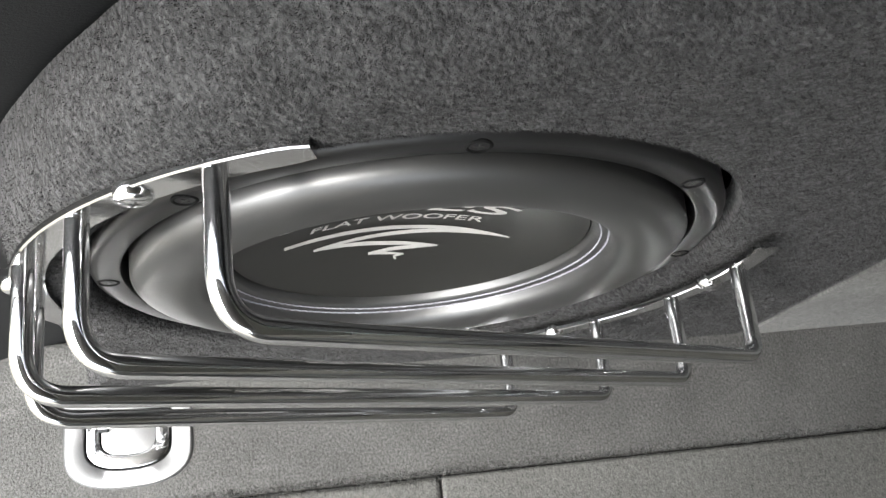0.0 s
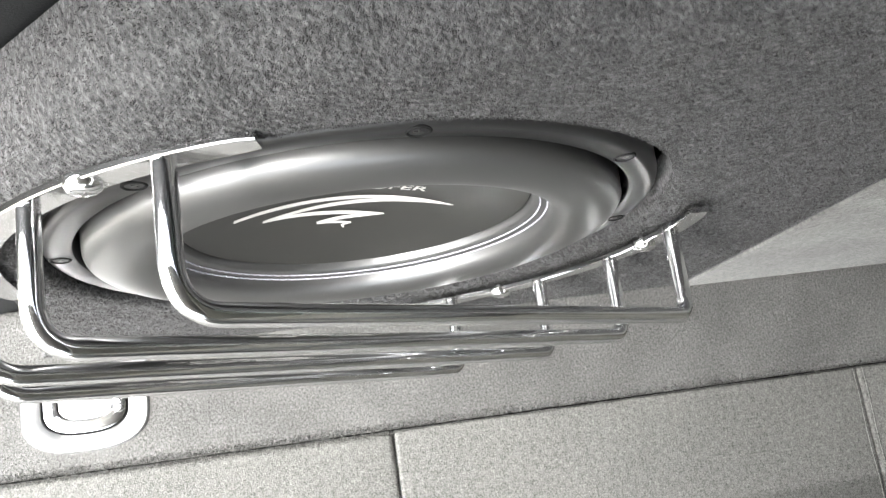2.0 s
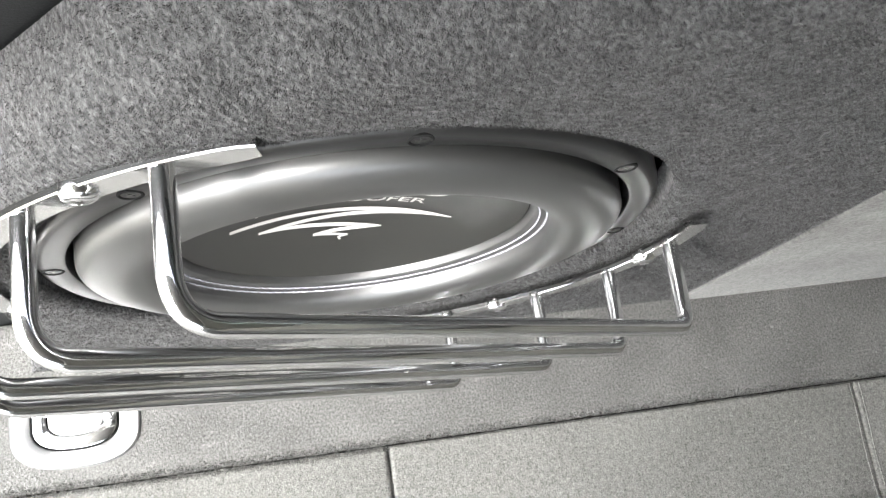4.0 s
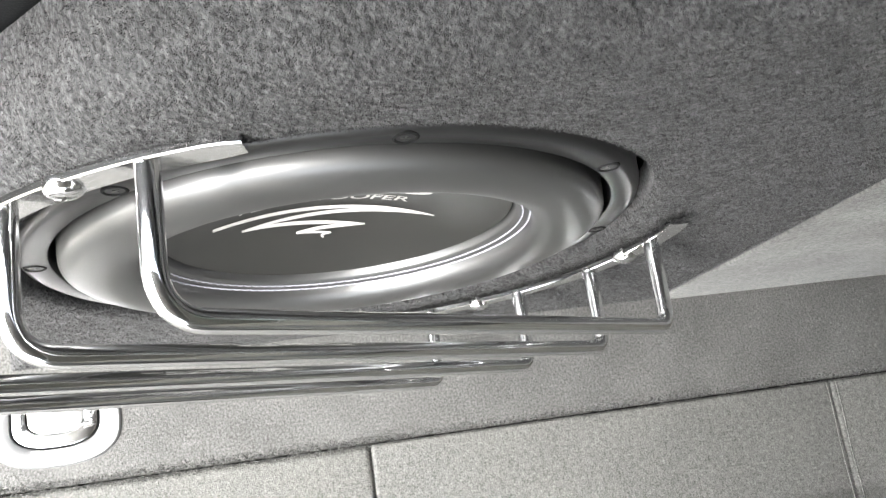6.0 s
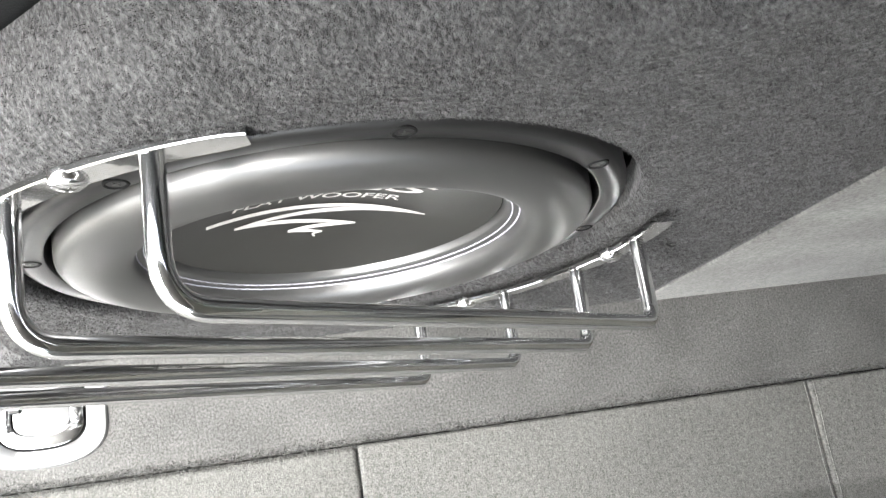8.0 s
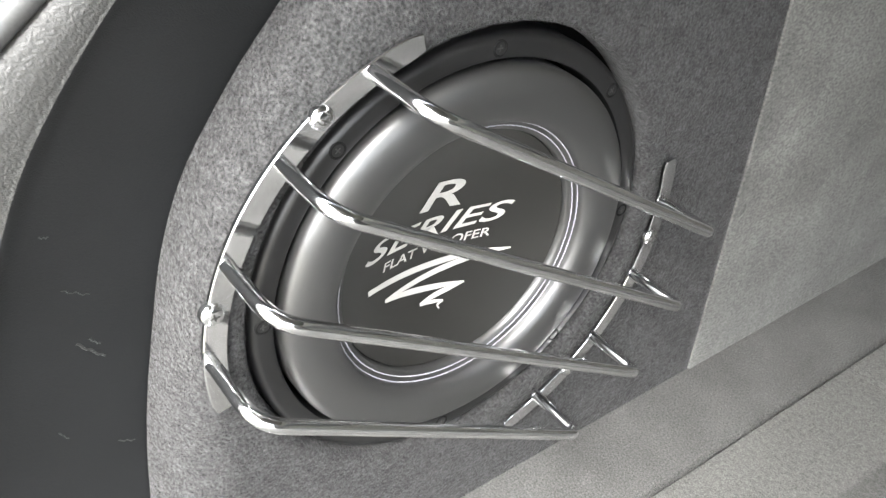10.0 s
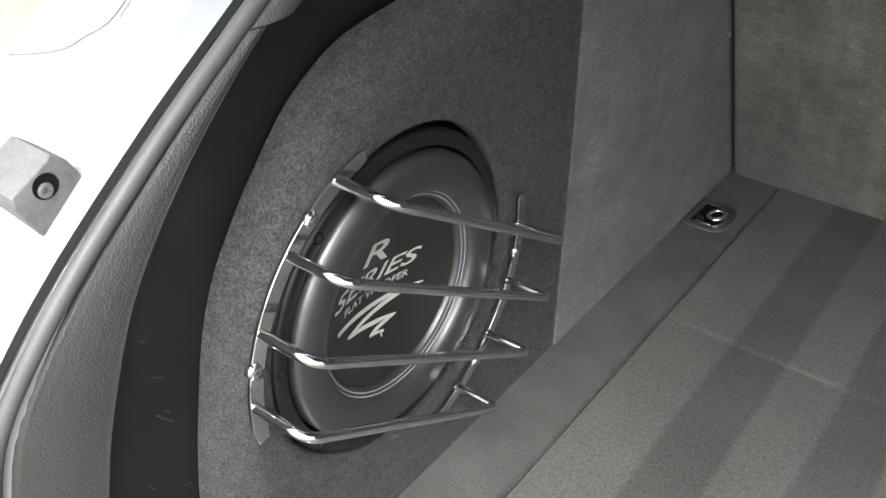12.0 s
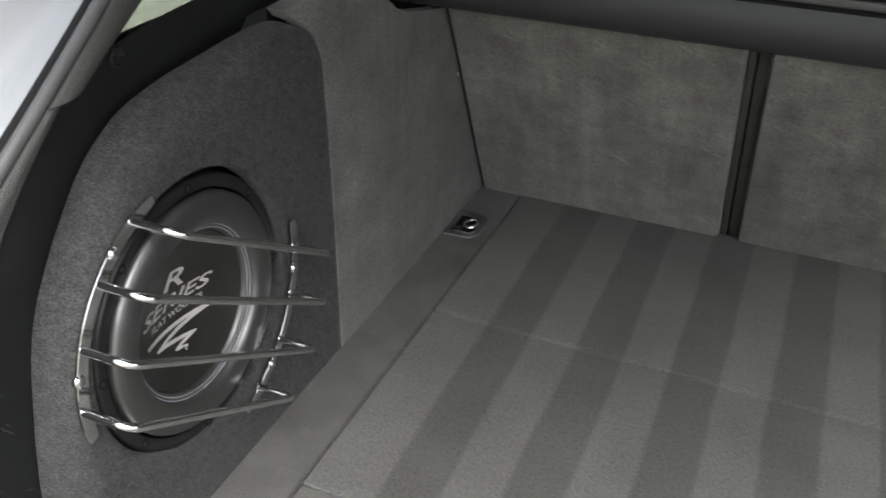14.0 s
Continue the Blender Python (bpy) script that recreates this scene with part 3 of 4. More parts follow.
dish = [(0.0800, -0.0165), (0.0799, -0.0147), (0.0795, -0.0143)] + [(0.079 * k / 14, dish_depth(0.079 * k / 14)) for k in range(14, -1, -1)]
part("dish", mesh_of("dish", *lathe(dish, 160), M_CONE), speaker, "matt black flat dish")


def stitch_ring(radius, count, off):
    pieces = []
    for k in range(count):
        a0, a1 = 2 * math.pi * (k + 0.05) / count, 2 * math.pi * (k + 0.95) / count
        path = [((radius + 0.00006 * (q - 2)) * math.cos(a0 + (a1 - a0) * q / 4), (radius + 0.00006 * (q - 2)) * math.sin(a0 + (a1 - a0) * q / 4), off + 0.0003 * math.sin(math.pi * q / 4)) for q in range(5)]
        pieces.append(tube(path, 0.00034, 6))
    return joined(*pieces)


for rr, hh in ((0.0836, -0.0092), (0.0866, -0.0078)):
    part("stitching", mesh_of("stitching", *stitch_ring(rr, 112, hh), M_THREAD), speaker, "row of white thread stitches")
for k in range(8):
    ang = radians(73.2 + 45 * k)
    here = pose(0.1284 * math.cos(ang), 0.1284 * math.sin(ang), -0.0066, 0, 0, math.degrees(ang))
    boss = part("screw_well", mesh_of("screw_well", *lathe([(0.0046, -0.0008), (0.0046, 0.0005), (0.0040, 0.0009), (0.0034, 0.0006), (0.0032, -0.0004), (0.0, -0.0004)], 24), M_BLACK), speaker, m=here)
    head = joined(lathe([(0.0031, -0.0008), (0.0030, -0.0002), (0.0022, 0.0002), (0.0, 0.0003)], 18), block(-0.0018, 0.0018, -0.0003, 0.0003, 0.0001, 0.00065, 0), block(-0.0003, 0.0003, -0.0018, 0.0018, 0.0001, 0.00065, 0))
    part("screw", mesh_of("screw", *head, M_SCREW), boss, "blackened cross-head screw")

# silver print, level in the car
FLAT = SPK.inverted() @ Matrix(((0, 0, 1, -0.0733), (1, 0, 0, CY), (0, 1, 0, CZ), (0, 0, 0, 1)))


def lettering(text, y0, y1, z0, height, shear, fall, name):
    curve = bpy.data.curves.new(name, "FONT")
    curve.body, curve.size, curve.shear, curve.extrude, curve.offset = text, 1.0, shear, 0.0, 0.012
    ob = bpy.data.objects.new(name, curve)
    scene.collection.objects.link(ob)
    bpy.context.view_layer.update()
    me = bpy.data.meshes.new_from_object(ob.evaluated_get(bpy.context.evaluated_depsgraph_get()))
    bpy.data.objects.remove(ob)
    co = np.array([v.co[:] for v in me.vertices])
    lo, hi = co.min(0), co.max(0)
    for v in me.vertices:
        v.co = (y0 + (v.co.x - lo[0]) / (hi[0] - lo[0]) * (y1 - y0), z0 + (v.co.y - lo[1]) / (hi[1] - lo[1]) * height, 0.0)
        v.co.y -= fall * v.co.x
        v.co.z = dish_depth(math.hypot(v.co.x, v.co.y)) + 0.0003
    me.materials.clear()
    me.materials.append(M_PRINT)
    part(name, me, speaker, "silver printed letters", FLAT)


lettering("R", -0.0190, 0.0120, 0.0235, 0.0205, 0.28, 0.16, "large_letter")
lettering("SERIES", -0.0590, 0.0495, 0.0045, 0.0140, 0.42, 0.06, "upper_word")
lettering("FLAT WOOFER", -0.0445, 0.0345, -0.0062, 0.0062, 0.2, 0.06, "lower_lettering")


def brush(points, widths):
    """A flat stroke of changing width through points."""
    c = smooth_curve([(p[0], p[1], 0) for p in points], 40)
    rows = []
    for i, p in enumerate(c):
        d = (c[min(i + 1, 39)] - c[max(i - 1, 0)]).normalized()
        w = float(np.interp(i / 39, np.linspace(0, 1, len(widths)), widths)) / 2
        q = Vector((-d.y, d.x, 0)) * w
        rows.append([p + q, p - q])
    return loft(rows)


strokes = [
    brush([(-0.0565, -0.0115), (-0.028, -0.0135), (0.005, -0.0162), (0.028, -0.0180), (0.0495, -0.0205)], (0.0036, 0.0042, 0.0042, 0.0036, 0.0010)),
    brush([(0.0495, -0.0205), (0.025, -0.0205), (-0.0027, -0.0215), (-0.025, -0.0228), (-0.0435, -0.0240)], (0.0010, 0.0036, 0.0042, 0.0038, 0.0022)),
    brush([(-0.0435, -0.0240), (-0.026, -0.0272), (-0.006, -0.0318), (0.0168, -0.0362)], (0.0022, 0.0040, 0.0038, 0.0012)),
    brush([(0.0168, -0.0362), (0.004, -0.0370), (-0.008, -0.0380), (-0.0172, -0.0395)], (0.0012, 0.0036, 0.0036, 0.0022)),
    brush([(-0.0172, -0.0395), (-0.010, -0.0408), (0.0003, -0.0435)], (0.0022, 0.0026, 0.0012)),
    brush([(0.0003, -0.0435), (-0.0040, -0.0448), (-0.0035, -0.0478)], (0.0012, 0.0018, 0.0008)),
]
for i, st in enumerate(strokes):
    part("brush_stroke", mesh_of("brush_stroke", [Vector((v[0], v[1], dish_depth(math.hypot(v[0], v[1])) + 0.0003 + i * 0.00002)) for v in st[0]], st[1], M_PRINT, False), speaker, "silver printed swoosh", FLAT)

# ---- chrome bar grille ----
grille = thing("speaker_grille", "chrome four-bar grille bolted over the subwoofer", "speaker grille")
grille.matrix_basis = GRILLE
BAR, BAR_H = 0.0039, 0.0468


def arc_strip(a0, a1, r0, r1):
    """A flat curved strip between two radii, its ends cut square with blunt corners."""
    rows = []
    for k in range(45):
        t = radians(a0 + (a1 - a0) * k / 44)
        pinch = {0: 0.0016, 1: 0.0004, 43: 0.0004, 44: 0.0016}.get(k, 0.0)
        lo, hi = r0 + pinch, r1 - pinch
        sec = [(hi, -0.0026), (hi, -0.0005), (hi - 0.0006, 0.0), (lo + 0.0006, 0.0), (lo, -0.0005), (lo, -0.0026)]
        rows.append([(r * math.cos(t), r * math.sin(t), h) for r, h in sec])
    return loft(rows, closed_cols=True, caps=True)


LOW, HIGH = 0.0002, 0.0040      # the two mounting strips lie at slightly different heights
part("strip", mesh_of("strip", *arc_strip(136.0, 222.3, 0.1440, 0.1563), M_CHROME), grille, "flat plated mounting strip", pose(-0.0013, -0.0037, LOW))
part("strip", mesh_of("strip", *arc_strip(-42.0, 41.3, 0.1540, 0.1655), M_CHROME), grille, "flat plated mounting strip", pose(0, 0, HIGH))
for v, near, far in ((0.0791, 0.1512, 0.1562), (0.0262, 0.1526, 0.1562), (-0.0266, 0.1542, 0.1562), (-0.0791, 0.1550, 0.1530)):
    a, b = math.sqrt(near ** 2 - v * v), math.sqrt(far ** 2 - v * v)
    path = rounded_path([(-a, v, LOW - 0.0015), (-a, v, BAR_H), (b, v, BAR_H), (b, v, HIGH - 0.0015)], (0.0165, 0.0085), 12)
    weld = [lathe([(0.0031, 0.0), (0.0040, 0.0002), (0.0036, 0.0012), (0.0030, 0.0022)], 16)]
    part("bar", mesh_of("bar", *joined(tube(path, BAR, 20), moved(weld[0], pose(-a, v, LOW)), moved(weld[0], pose(b, v, HIGH))), M_CHROME), grille, "bent chrome bar")
for ang, rb in ((160.0, 0.1512), (199.6, 0.1560), (20.0, 0.1580), (-20.0, 0.1586)):
    t = radians(ang)
    here = pose(rb * math.cos(t), rb * math.sin(t), LOW if abs(ang) > 90 else HIGH, 0, 0, ang + 25)
    head = joined(lathe([(0.0026, -0.0045), (0.0026, -0.0026), (0.0062, -0.0025), (0.0062, 0.0003), (0.0056, 0.0016), (0.0042, 0.0026), (0.0022, 0.0031), (0.0, 0.0032)], 24))
    bolt = part("bolt", mesh_of("bolt", *head, M_CHROME), grille, "domed chrome screw", here)
    slot = joined(block(-0.0022, 0.0022, -0.0004, 0.0004, 0.0024, 0.00335, 0), block(-0.0004, 0.0004, -0.0022, 0.0022, 0.0024, 0.00335, 0))
    part("cross_slot", mesh_of("cross_slot", *slot, M_SCREW), bolt)

# ---- lashing eyes ----
def d_outline(w, l, n=18):
    """A plate square at one end and round at the other."""
    pts = [(0.0, -w / 2), (0.0, w / 2)]
    for k in range(n + 1):
        t = math.pi / 2 - math.pi * k / n
        c, s = max(0.0, math.cos(t)) ** 0.78, math.copysign(abs(math.sin(t)) ** 0.78, math.sin(t))
        pts.append((l - 0.62 * w / 2 + 0.62 * w / 2 * c, w / 2 * s))
    return pts


def lashing_eye(m, up):
    eye = thing("lashing_eye", "satin silver recessed lashing eye in the carpet edge strip", "lashing eye", "lashing eyes in the side strip")
    eye.matrix_basis = m
    outer = d_outline(0.079, 0.056)

    def shrunk(f, x0=0.007):
        return [(x0 + p[0] * f * 0.98, p[1] * f) for p in outer]

    rows = [[(x, y, -0.001) for x, y in outer], [(x, y, 0.0008) for x, y in outer], [(0.028 + (x - 0.028) * 0.965, y * 0.97, 0.0020) for x, y in outer],
            [(x, y, 0.0024) for x, y in shrunk(0.70)], [(x, y, 0.0020) for x, y in shrunk(0.685, 0.0073)], [(x, y, 0.0002) for x, y in shrunk(0.68, 0.0075)]]
    part("plate", mesh_of("plate", *loft(rows, closed_cols=True), M_SATIN), eye)
    part("pocket", mesh_of("pocket", *prism(shrunk(0.70), 0.0001, 0.0004), M_BLACK), eye, "black recess under the ring")
    if up:
        oval = [(0.033 + 0.0105 * math.cos(t), 0.0135 * math.sin(t), 0.0042 + 0.0018 * math.cos(t)) for t in np.linspace(0, 2 * math.pi, 33)[:-1]]
        part("ring", mesh_of("ring", *tube(oval, 0.0030, 12, closed=True), M_CHROME), eye, "thick chrome pull ring")
        part("front_edge", mesh_of("front_edge", *block(0.012, 0.034, -0.0268, -0.0240, 0.0004, 0.0034, 0.001), M_CHROME), eye, "bright edge of the recess")
    else:
        a, b = shrunk(0.64, 0.0085), shrunk(0.44, 0.0115)
        band = [[(x, y, 0.0006) for x, y in a], [(x, y, 0.0022) for x, y in a], [(0.026 + (x - 0.026) * 0.94, y * 0.95, 0.0030) for x, y in a],
                [(0.024 + (x - 0.024) * 1.06, y * 1.06, 0.0030) for x, y in b], [(x, y, 0.0022) for x, y in b], [(x, y, 0.0006) for x, y in b]]
        part("ring", mesh_of("ring", *loft(band, closed_cols=True), M_CHROME), eye, "flat chrome pull ring")
    if not up:
        part("base", mesh_of("base", *prism([(0.0125 + p[0] * 0.41, p[1] * 0.42) for p in outer], 0.0004, 0.0010, 0.0003), M_SATIN), eye, "satin grey base")
    part("hinge_lug", mesh_of("hinge_lug", *block(0.011, 0.0205, -0.0185, -0.0115, 0.0006, 0.0042, 0.0012), M_DARK), eye, "dark hinge lug")


lashing_eye(pose(-0.0685, -0.1965, 0.0003), False)
lashing_eye(pose(-0.0715, 0.589, 0.0003), True)

# ---- boot opening: trim, seal and painted pillar ----
E_CURVE = [(-0.310, -0.02), (-0.307, 0.10), (-0.298, 0.18), (-0.288, 0.22), (-0.277, 0.26), (-0.262, 0.30), (-0.243, 0.34), (-0.214, 0.38), (-0.177, 0.42), (-0.131, 0.46), (-0.080, 0.50), (0.0, 0.56), (0.13, 0.65), (0.35, 0.80)]
K_CURVE = [(-0.375, -0.02), (-0.372, 0.10), (-0.366, 0.18), (-0.360, 0.22), (-0.350, 0.26), (-0.336, 0.30), (-0.303, 0.34), (-0.259, 0.38), (-0.210, 0.42), (-0.158, 0.46), (-0.100, 0.50), (-0.015, 0.56), (0.12, 0.65), (0.345, 0.80)]
B_CURVE = [(-0.370, -0.02), (-0.365, 0.10), (-0.355, 0.18), (-0.345, 0.22), (-0.332, 0.26), (-0.312, 0.30), (-0.276, 0.34), (-0.230, 0.38), (-0.180, 0.42), (-0.120, 0.46), (-0.060, 0.50), (0.025, 0.56), (0.155, 0.65), (0.38, 0.80)]
O_CURVE = [(-0.47, -0.02), (-0.46, 0.10), (-0.45, 0.18), (-0.435, 0.22), (-0.42, 0.26), (-0.40, 0.30), (-0.37, 0.34), (-0.324, 0.38), (-0.267, 0.42), (-0.210, 0.46), (-0.152, 0.50), (-0.067, 0.56), (0.06, 0.65), (0.27, 0.80)]
STEPS = 90


def along(curve, x):
    return smooth_curve([(x, y, z) for y, z in curve], STEPS)


E, K, B, O = along(E_CURVE, -0.089), along(K_CURVE, -0.100), along(B_CURVE, -0.155), along(O_CURVE, -0.200)
B = [p + Vector((0.027, -0.018, 0.015)) for p in B]


def between(p, q, f, dx=0.0):
    return [a.lerp(b, f) + Vector((dx, 0, 0)) for a, b in zip(p, q)]


def ahead(p, dy, dx):
    return [a + Vector((dx, dy, 0)) for a in p]


inner_rows = [ahead(E, 0.34, -0.052), ahead(E, 0.16, -0.038), ahead(E, 0.12, -0.032), ahead(E, 0.09, -0.026), ahead(E, 0.06, -0.019), ahead(E, 0.03, -0.011), ahead(E, 0.012, -0.006), ahead(E, 0.005, -0.003), ahead(E, 0.002, -0.0006), E]
top = min(range(STEPS), key=lambda i: abs(E[i].z - 0.483))
pillar_back = [row[top:] for row in inner_rows[-5:]]
inner_rows = [row[:top + 1] for row in inner_rows]
side_trim = thing("side_trim", "dark smooth plastic side trim with pale scuffs behind the enclosure", "trim panel", kind="structure",
                  me=mesh_of("side_trim", *loft(inner_rows), M_DARK))


part("pillar_edge", mesh_of("pillar_edge", *loft(pillar_back), M_DARK), side_trim, "dark inner edge of the rear pillar")


def groove_share(z):
    """How far from the trim's inner edge to the seal line its outer groove lies, by height."""
    return float(np.interp(z, (0.25, 0.30, 0.37, 0.43, 0.47, 0.55), (0.84, 0.82, 0.75, 0.62, 0.46, 0.40)))


G = [e.lerp(k, groove_share(e.z)) for e, k in zip(E, K)]
T = [g + (k - e).normalized() * 0.0125 for e, k, g in zip(E, K, G)]
pillar_rows = [E] + [between(E, G, f, dx) for f, dx in ((0.05, 0.0002), (0.15, 0.0012), (0.38, 0.0028), (0.56, 0.0032), (0.75, 0.003), (0.88, 0.0022), (0.93, 0.0005), (0.955, -0.003), (0.965, -0.012))]
cut = min(range(STEPS), key=lambda i: abs(E[i].z - 0.466))
lower = [row[:cut] + [row[cut].lerp(row[cut - 1], 0.10)] for row in pillar_rows]
wide = [e + Vector((0.001, float(np.interp(e.z, (0.466, 0.52, 0.60, 0.80), (0.017, 0.036, 0.045, 0.05))), 0)) for e in E]
upper_rows = [ahead(wide, 0.003, -0.012), wide] + [between(wide, G, f, dx + 0.001) for f, dx in ((0.05, 0.0004), (0.15, 0.0016), (0.38, 0.0034), (0.56, 0.0038), (0.75, 0.003), (0.88, 0.0022), (0.93, 0.0005), (0.955, -0.003), (0.965, -0.012))]
upper = [[row[cut].lerp(row[cut + 1], 0.05)] + row[cut + 1:] for row in upper_rows]


def finer(rows, extra):
    """The same sheet with more columns, so that a hole can be cut from it."""
    out = []
    for row in rows:
        new_row = []
        for a, b in zip(row, row[1:]):
            new_row += [a.lerp(b, k / extra) for k in range(extra)]
        out.append(new_row + [row[-1]])
    return out


def thick_rows(rows, extra):
    """The same sheet with more rows."""
    out = []
    for p, q in zip(rows, rows[1:]):
        for k in range(extra):
            out.append([a.lerp(b, k / extra) for a, b in zip(p, q)])
    return out + [rows[-1]]


HOLE_AT = Vector((0, -0.309, 0.2105))


def punched(data):
    """Leaves out the faces inside the oval trim hole."""
    verts, faces = data
    keep = []
    for f in faces:
        c = sum((Vector(verts[i]) for i in f), Vector()) / len(f)
        if math.hypot((c.y - HOLE_AT.y) / 0.0098, (c.z - HOLE_AT.z) / 0.0118) > 1:
            keep.append(f)
    return verts, keep


pillar_trim = thing("pillar_trim", "light grey grained plastic trim along the boot opening", "pillar trim", kind="structure",
                    me=mesh_of("pillar_trim", *punched(loft(thick_rows(finer(lower, 8), 8))), M_TRIM))
part("upper_trim", mesh_of("upper_trim", *loft(upper), M_TRIM), pillar_trim, "upper length of grained trim past a joint")
ring_path = [(-0.0872, HOLE_AT.y + 0.0102 * math.cos(t), HOLE_AT.z + 0.0122 * math.sin(t)) for t in np.linspace(0, 2 * math.pi, 37)[:-1]]
part("hole_rim", mesh_of("hole_rim", *tube(ring_path, 0.0009, 8, closed=True), M_TRIM), pillar_trim, "rounded rim of the trim hole")
oval = np.linspace(0, 2 * math.pi, 37)[:-1]
cup = [[(-0.088 - d, HOLE_AT.y + 0.0102 * f * math.cos(t), HOLE_AT.z + 0.0122 * f * math.sin(t)) for t in oval] for d, f in ((0.0, 1.0), (0.02, 0.97))]
part("hole_wall", mesh_of("hole_wall", *loft(cup, closed_cols=True), M_TRIM), pillar_trim, "wall of the trim hole")
cup = [[(-0.088 - d, HOLE_AT.y + 0.0102 * f * math.cos(t), HOLE_AT.z + 0.0122 * f * math.sin(t)) for t in oval] for d, f in ((0.02, 0.97), (0.021, 0.9), (0.021, 0.02))]
part("hole_bottom", mesh_of("hole_bottom", *loft(cup, closed_cols=True), M_BLACK), pillar_trim, "dark bottom of the trim hole")
trim_sheet = BVHTree.FromPolygons([tuple(p) for row in inner_rows for p in row], loft(inner_rows)[1])
for y0, z0, y1, z1, wide in ((-0.238, 0.272, -0.226, 0.262, 0.0003), (-0.237, 0.238, -0.225, 0.221, 0.0007), (-0.231, 0.237, -0.226, 0.230, 0.0004), (-0.255, 0.19, -0.251, 0.182, 0.0003), (-0.242, 0.305, -0.238, 0.303, 0.00025), (-0.228, 0.16, -0.219, 0.153, 0.0003)):
    line = []
    for k in range(9):
        y, z = y0 + (y1 - y0) * k / 8, z0 + (z1 - z0) * k / 8 + 0.0008 * math.sin(k * 1.9)
        met = trim_sheet.ray_cast(Vector((0.2, y, z)), Vector((-1, 0, 0)))
        if met[0] is not None:
            line.append(met[0])
    part("scuff", mesh_of("scuff", *tube(line, wide, 5), M_TRIM), side_trim, "pale scratch")
seal = thing("door_seal", "grey rubber door seal with a double lip round the boot opening", "door seal")
part("bulb", mesh_of("bulb", *tube(between(G, T, 0.52, 0.001), 0.0054, 18), M_RUBBER), seal, "round rubber bulb")
part("lip", mesh_of("lip", *tube(between(G, T, 1.04, 0.002), 0.0009, 8), M_RUBBER), seal, "thin grey outer lip")
# The flap reaches past the seal to paint in shade where the flange folds.
part("channel", mesh_of("channel", *loft([between(G, T, 0.6, -0.009), between(T, B, 0.01, -0.004), between(T, B, 0.04, -0.0025), between(T, B, 0.07, -0.0035), between(T, B, 0.10, -0.007), ahead(between(T, B, 0.12), 0.010, -0.012)]), M_FOLD_SHADE), seal, "dark flap beside the seal, with the shade of the fold painted in")
pillar = thing("body_pillar", "white painted car body pillar beside the boot opening", "car body", kind="structure")


def rolled(f, b):
    """A line between seal and body edge, bulged outwards by b."""
    return [p + Vector((-0.3, -0.95, 0)) * b for p in between(T, B, f)]


rows = [rolled(0.08, -0.022), rolled(0.10, -0.0165), rolled(0.14, -0.0120), rolled(0.20, -0.0082), rolled(0.28, -0.0050), rolled(0.38, -0.0025), rolled(0.49, -0.0010), rolled(0.62, -0.0001), rolled(0.75, 0.0012), rolled(0.88, 0.0010), B, between(B, O, 0.06, 0.001), between(B, O, 0.3, 0.0), between(B, O, 0.42, 0.004), between(B, O, 0.7, 0.006), between(B, O, 0.95, 0.002), O, ahead(O, 0.01, -0.004), ahead(O, 0.2, -0.03)]
flange = loft(rows)
part("flange", mesh_of("flange", *flange, M_PAINT), pillar)
sheet = BVHTree.FromPolygons([tuple(v) for v in flange[0]], flange[1])
for pts, wide in (([(-0.245, 0.4500), (-0.222, 0.4495), (-0.205, 0.4525), (-0.1935, 0.4575), (-0.1769, 0.4656), (-0.144, 0.4894), (-0.118, 0.5084), (-0.0913, 0.5283), (-0.03, 0.574)], 0.0005), ([(-0.1748, 0.4655), (-0.1418, 0.4894), (-0.1157, 0.5084), (-0.0889, 0.5283), (-0.0276, 0.574)], 0.0003)):
    line = []
    for v in smooth_curve([(0, y, z) for y, z in pts], 70):
        met = sheet.ray_cast(Vector((0.2, v.y, v.z)), Vector((-1, 0, 0)))
        if met[0] is not None:
            line.append(met[0] + Vector((0.0002, 0, 0)))
    part("shut_line", mesh_of("shut_line", *tube(line, wide, 6), M_BLOCK), pillar, "fine panel joint")

# stop block on the pillar
stop = thing("stop_block", "grey plastic stop block with socket screw on painted pillar", "stop block")
stop.matrix_basis = pose(-0.139, -0.258, 0.407, 0, 0, 0) @ pose(0, 0, 0, 27, 0, 0)
shape = [(-0.0195, 0.0035), (-0.0165, 0.0095), (0.0130, 0.0100), (0.0175, 0.0010), (0.0175, -0.022), (-0.0195, -0.022)]
flat = Matrix(((0, 0, 1, 0), (1, 0, 0, 0), (0, 1, 0, 0), (0, 0, 0, 1)))
part("body", mesh_of("body", *moved(prism(shape, -0.020, 0.016, 0.0016, 3), flat), M_BLOCK), stop)
well = lathe([(0.0074, 0.0002), (0.0074, 0.0005), (0.0068, 0.0007), (0.0064, 0.0003), (0.0, 0.0003)], 28)
part("screw_hole", mesh_of("screw_hole", *well, M_BLACK), stop, m=pose(0.0160, 0.0, 0.0, 0, 90, 0))
part("screw_head", mesh_of("screw_head", *lathe([(0.0042, 0.0002), (0.0042, 0.0014), (0.0036, 0.0019), (0.0019, 0.0019), (0.0017, 0.0008), (0.0, 0.0008)], 20), M_BLOCK), stop, "dull socket screw head", m=pose(0.0160, -0.0016, -0.0014, 0, 90, 0))

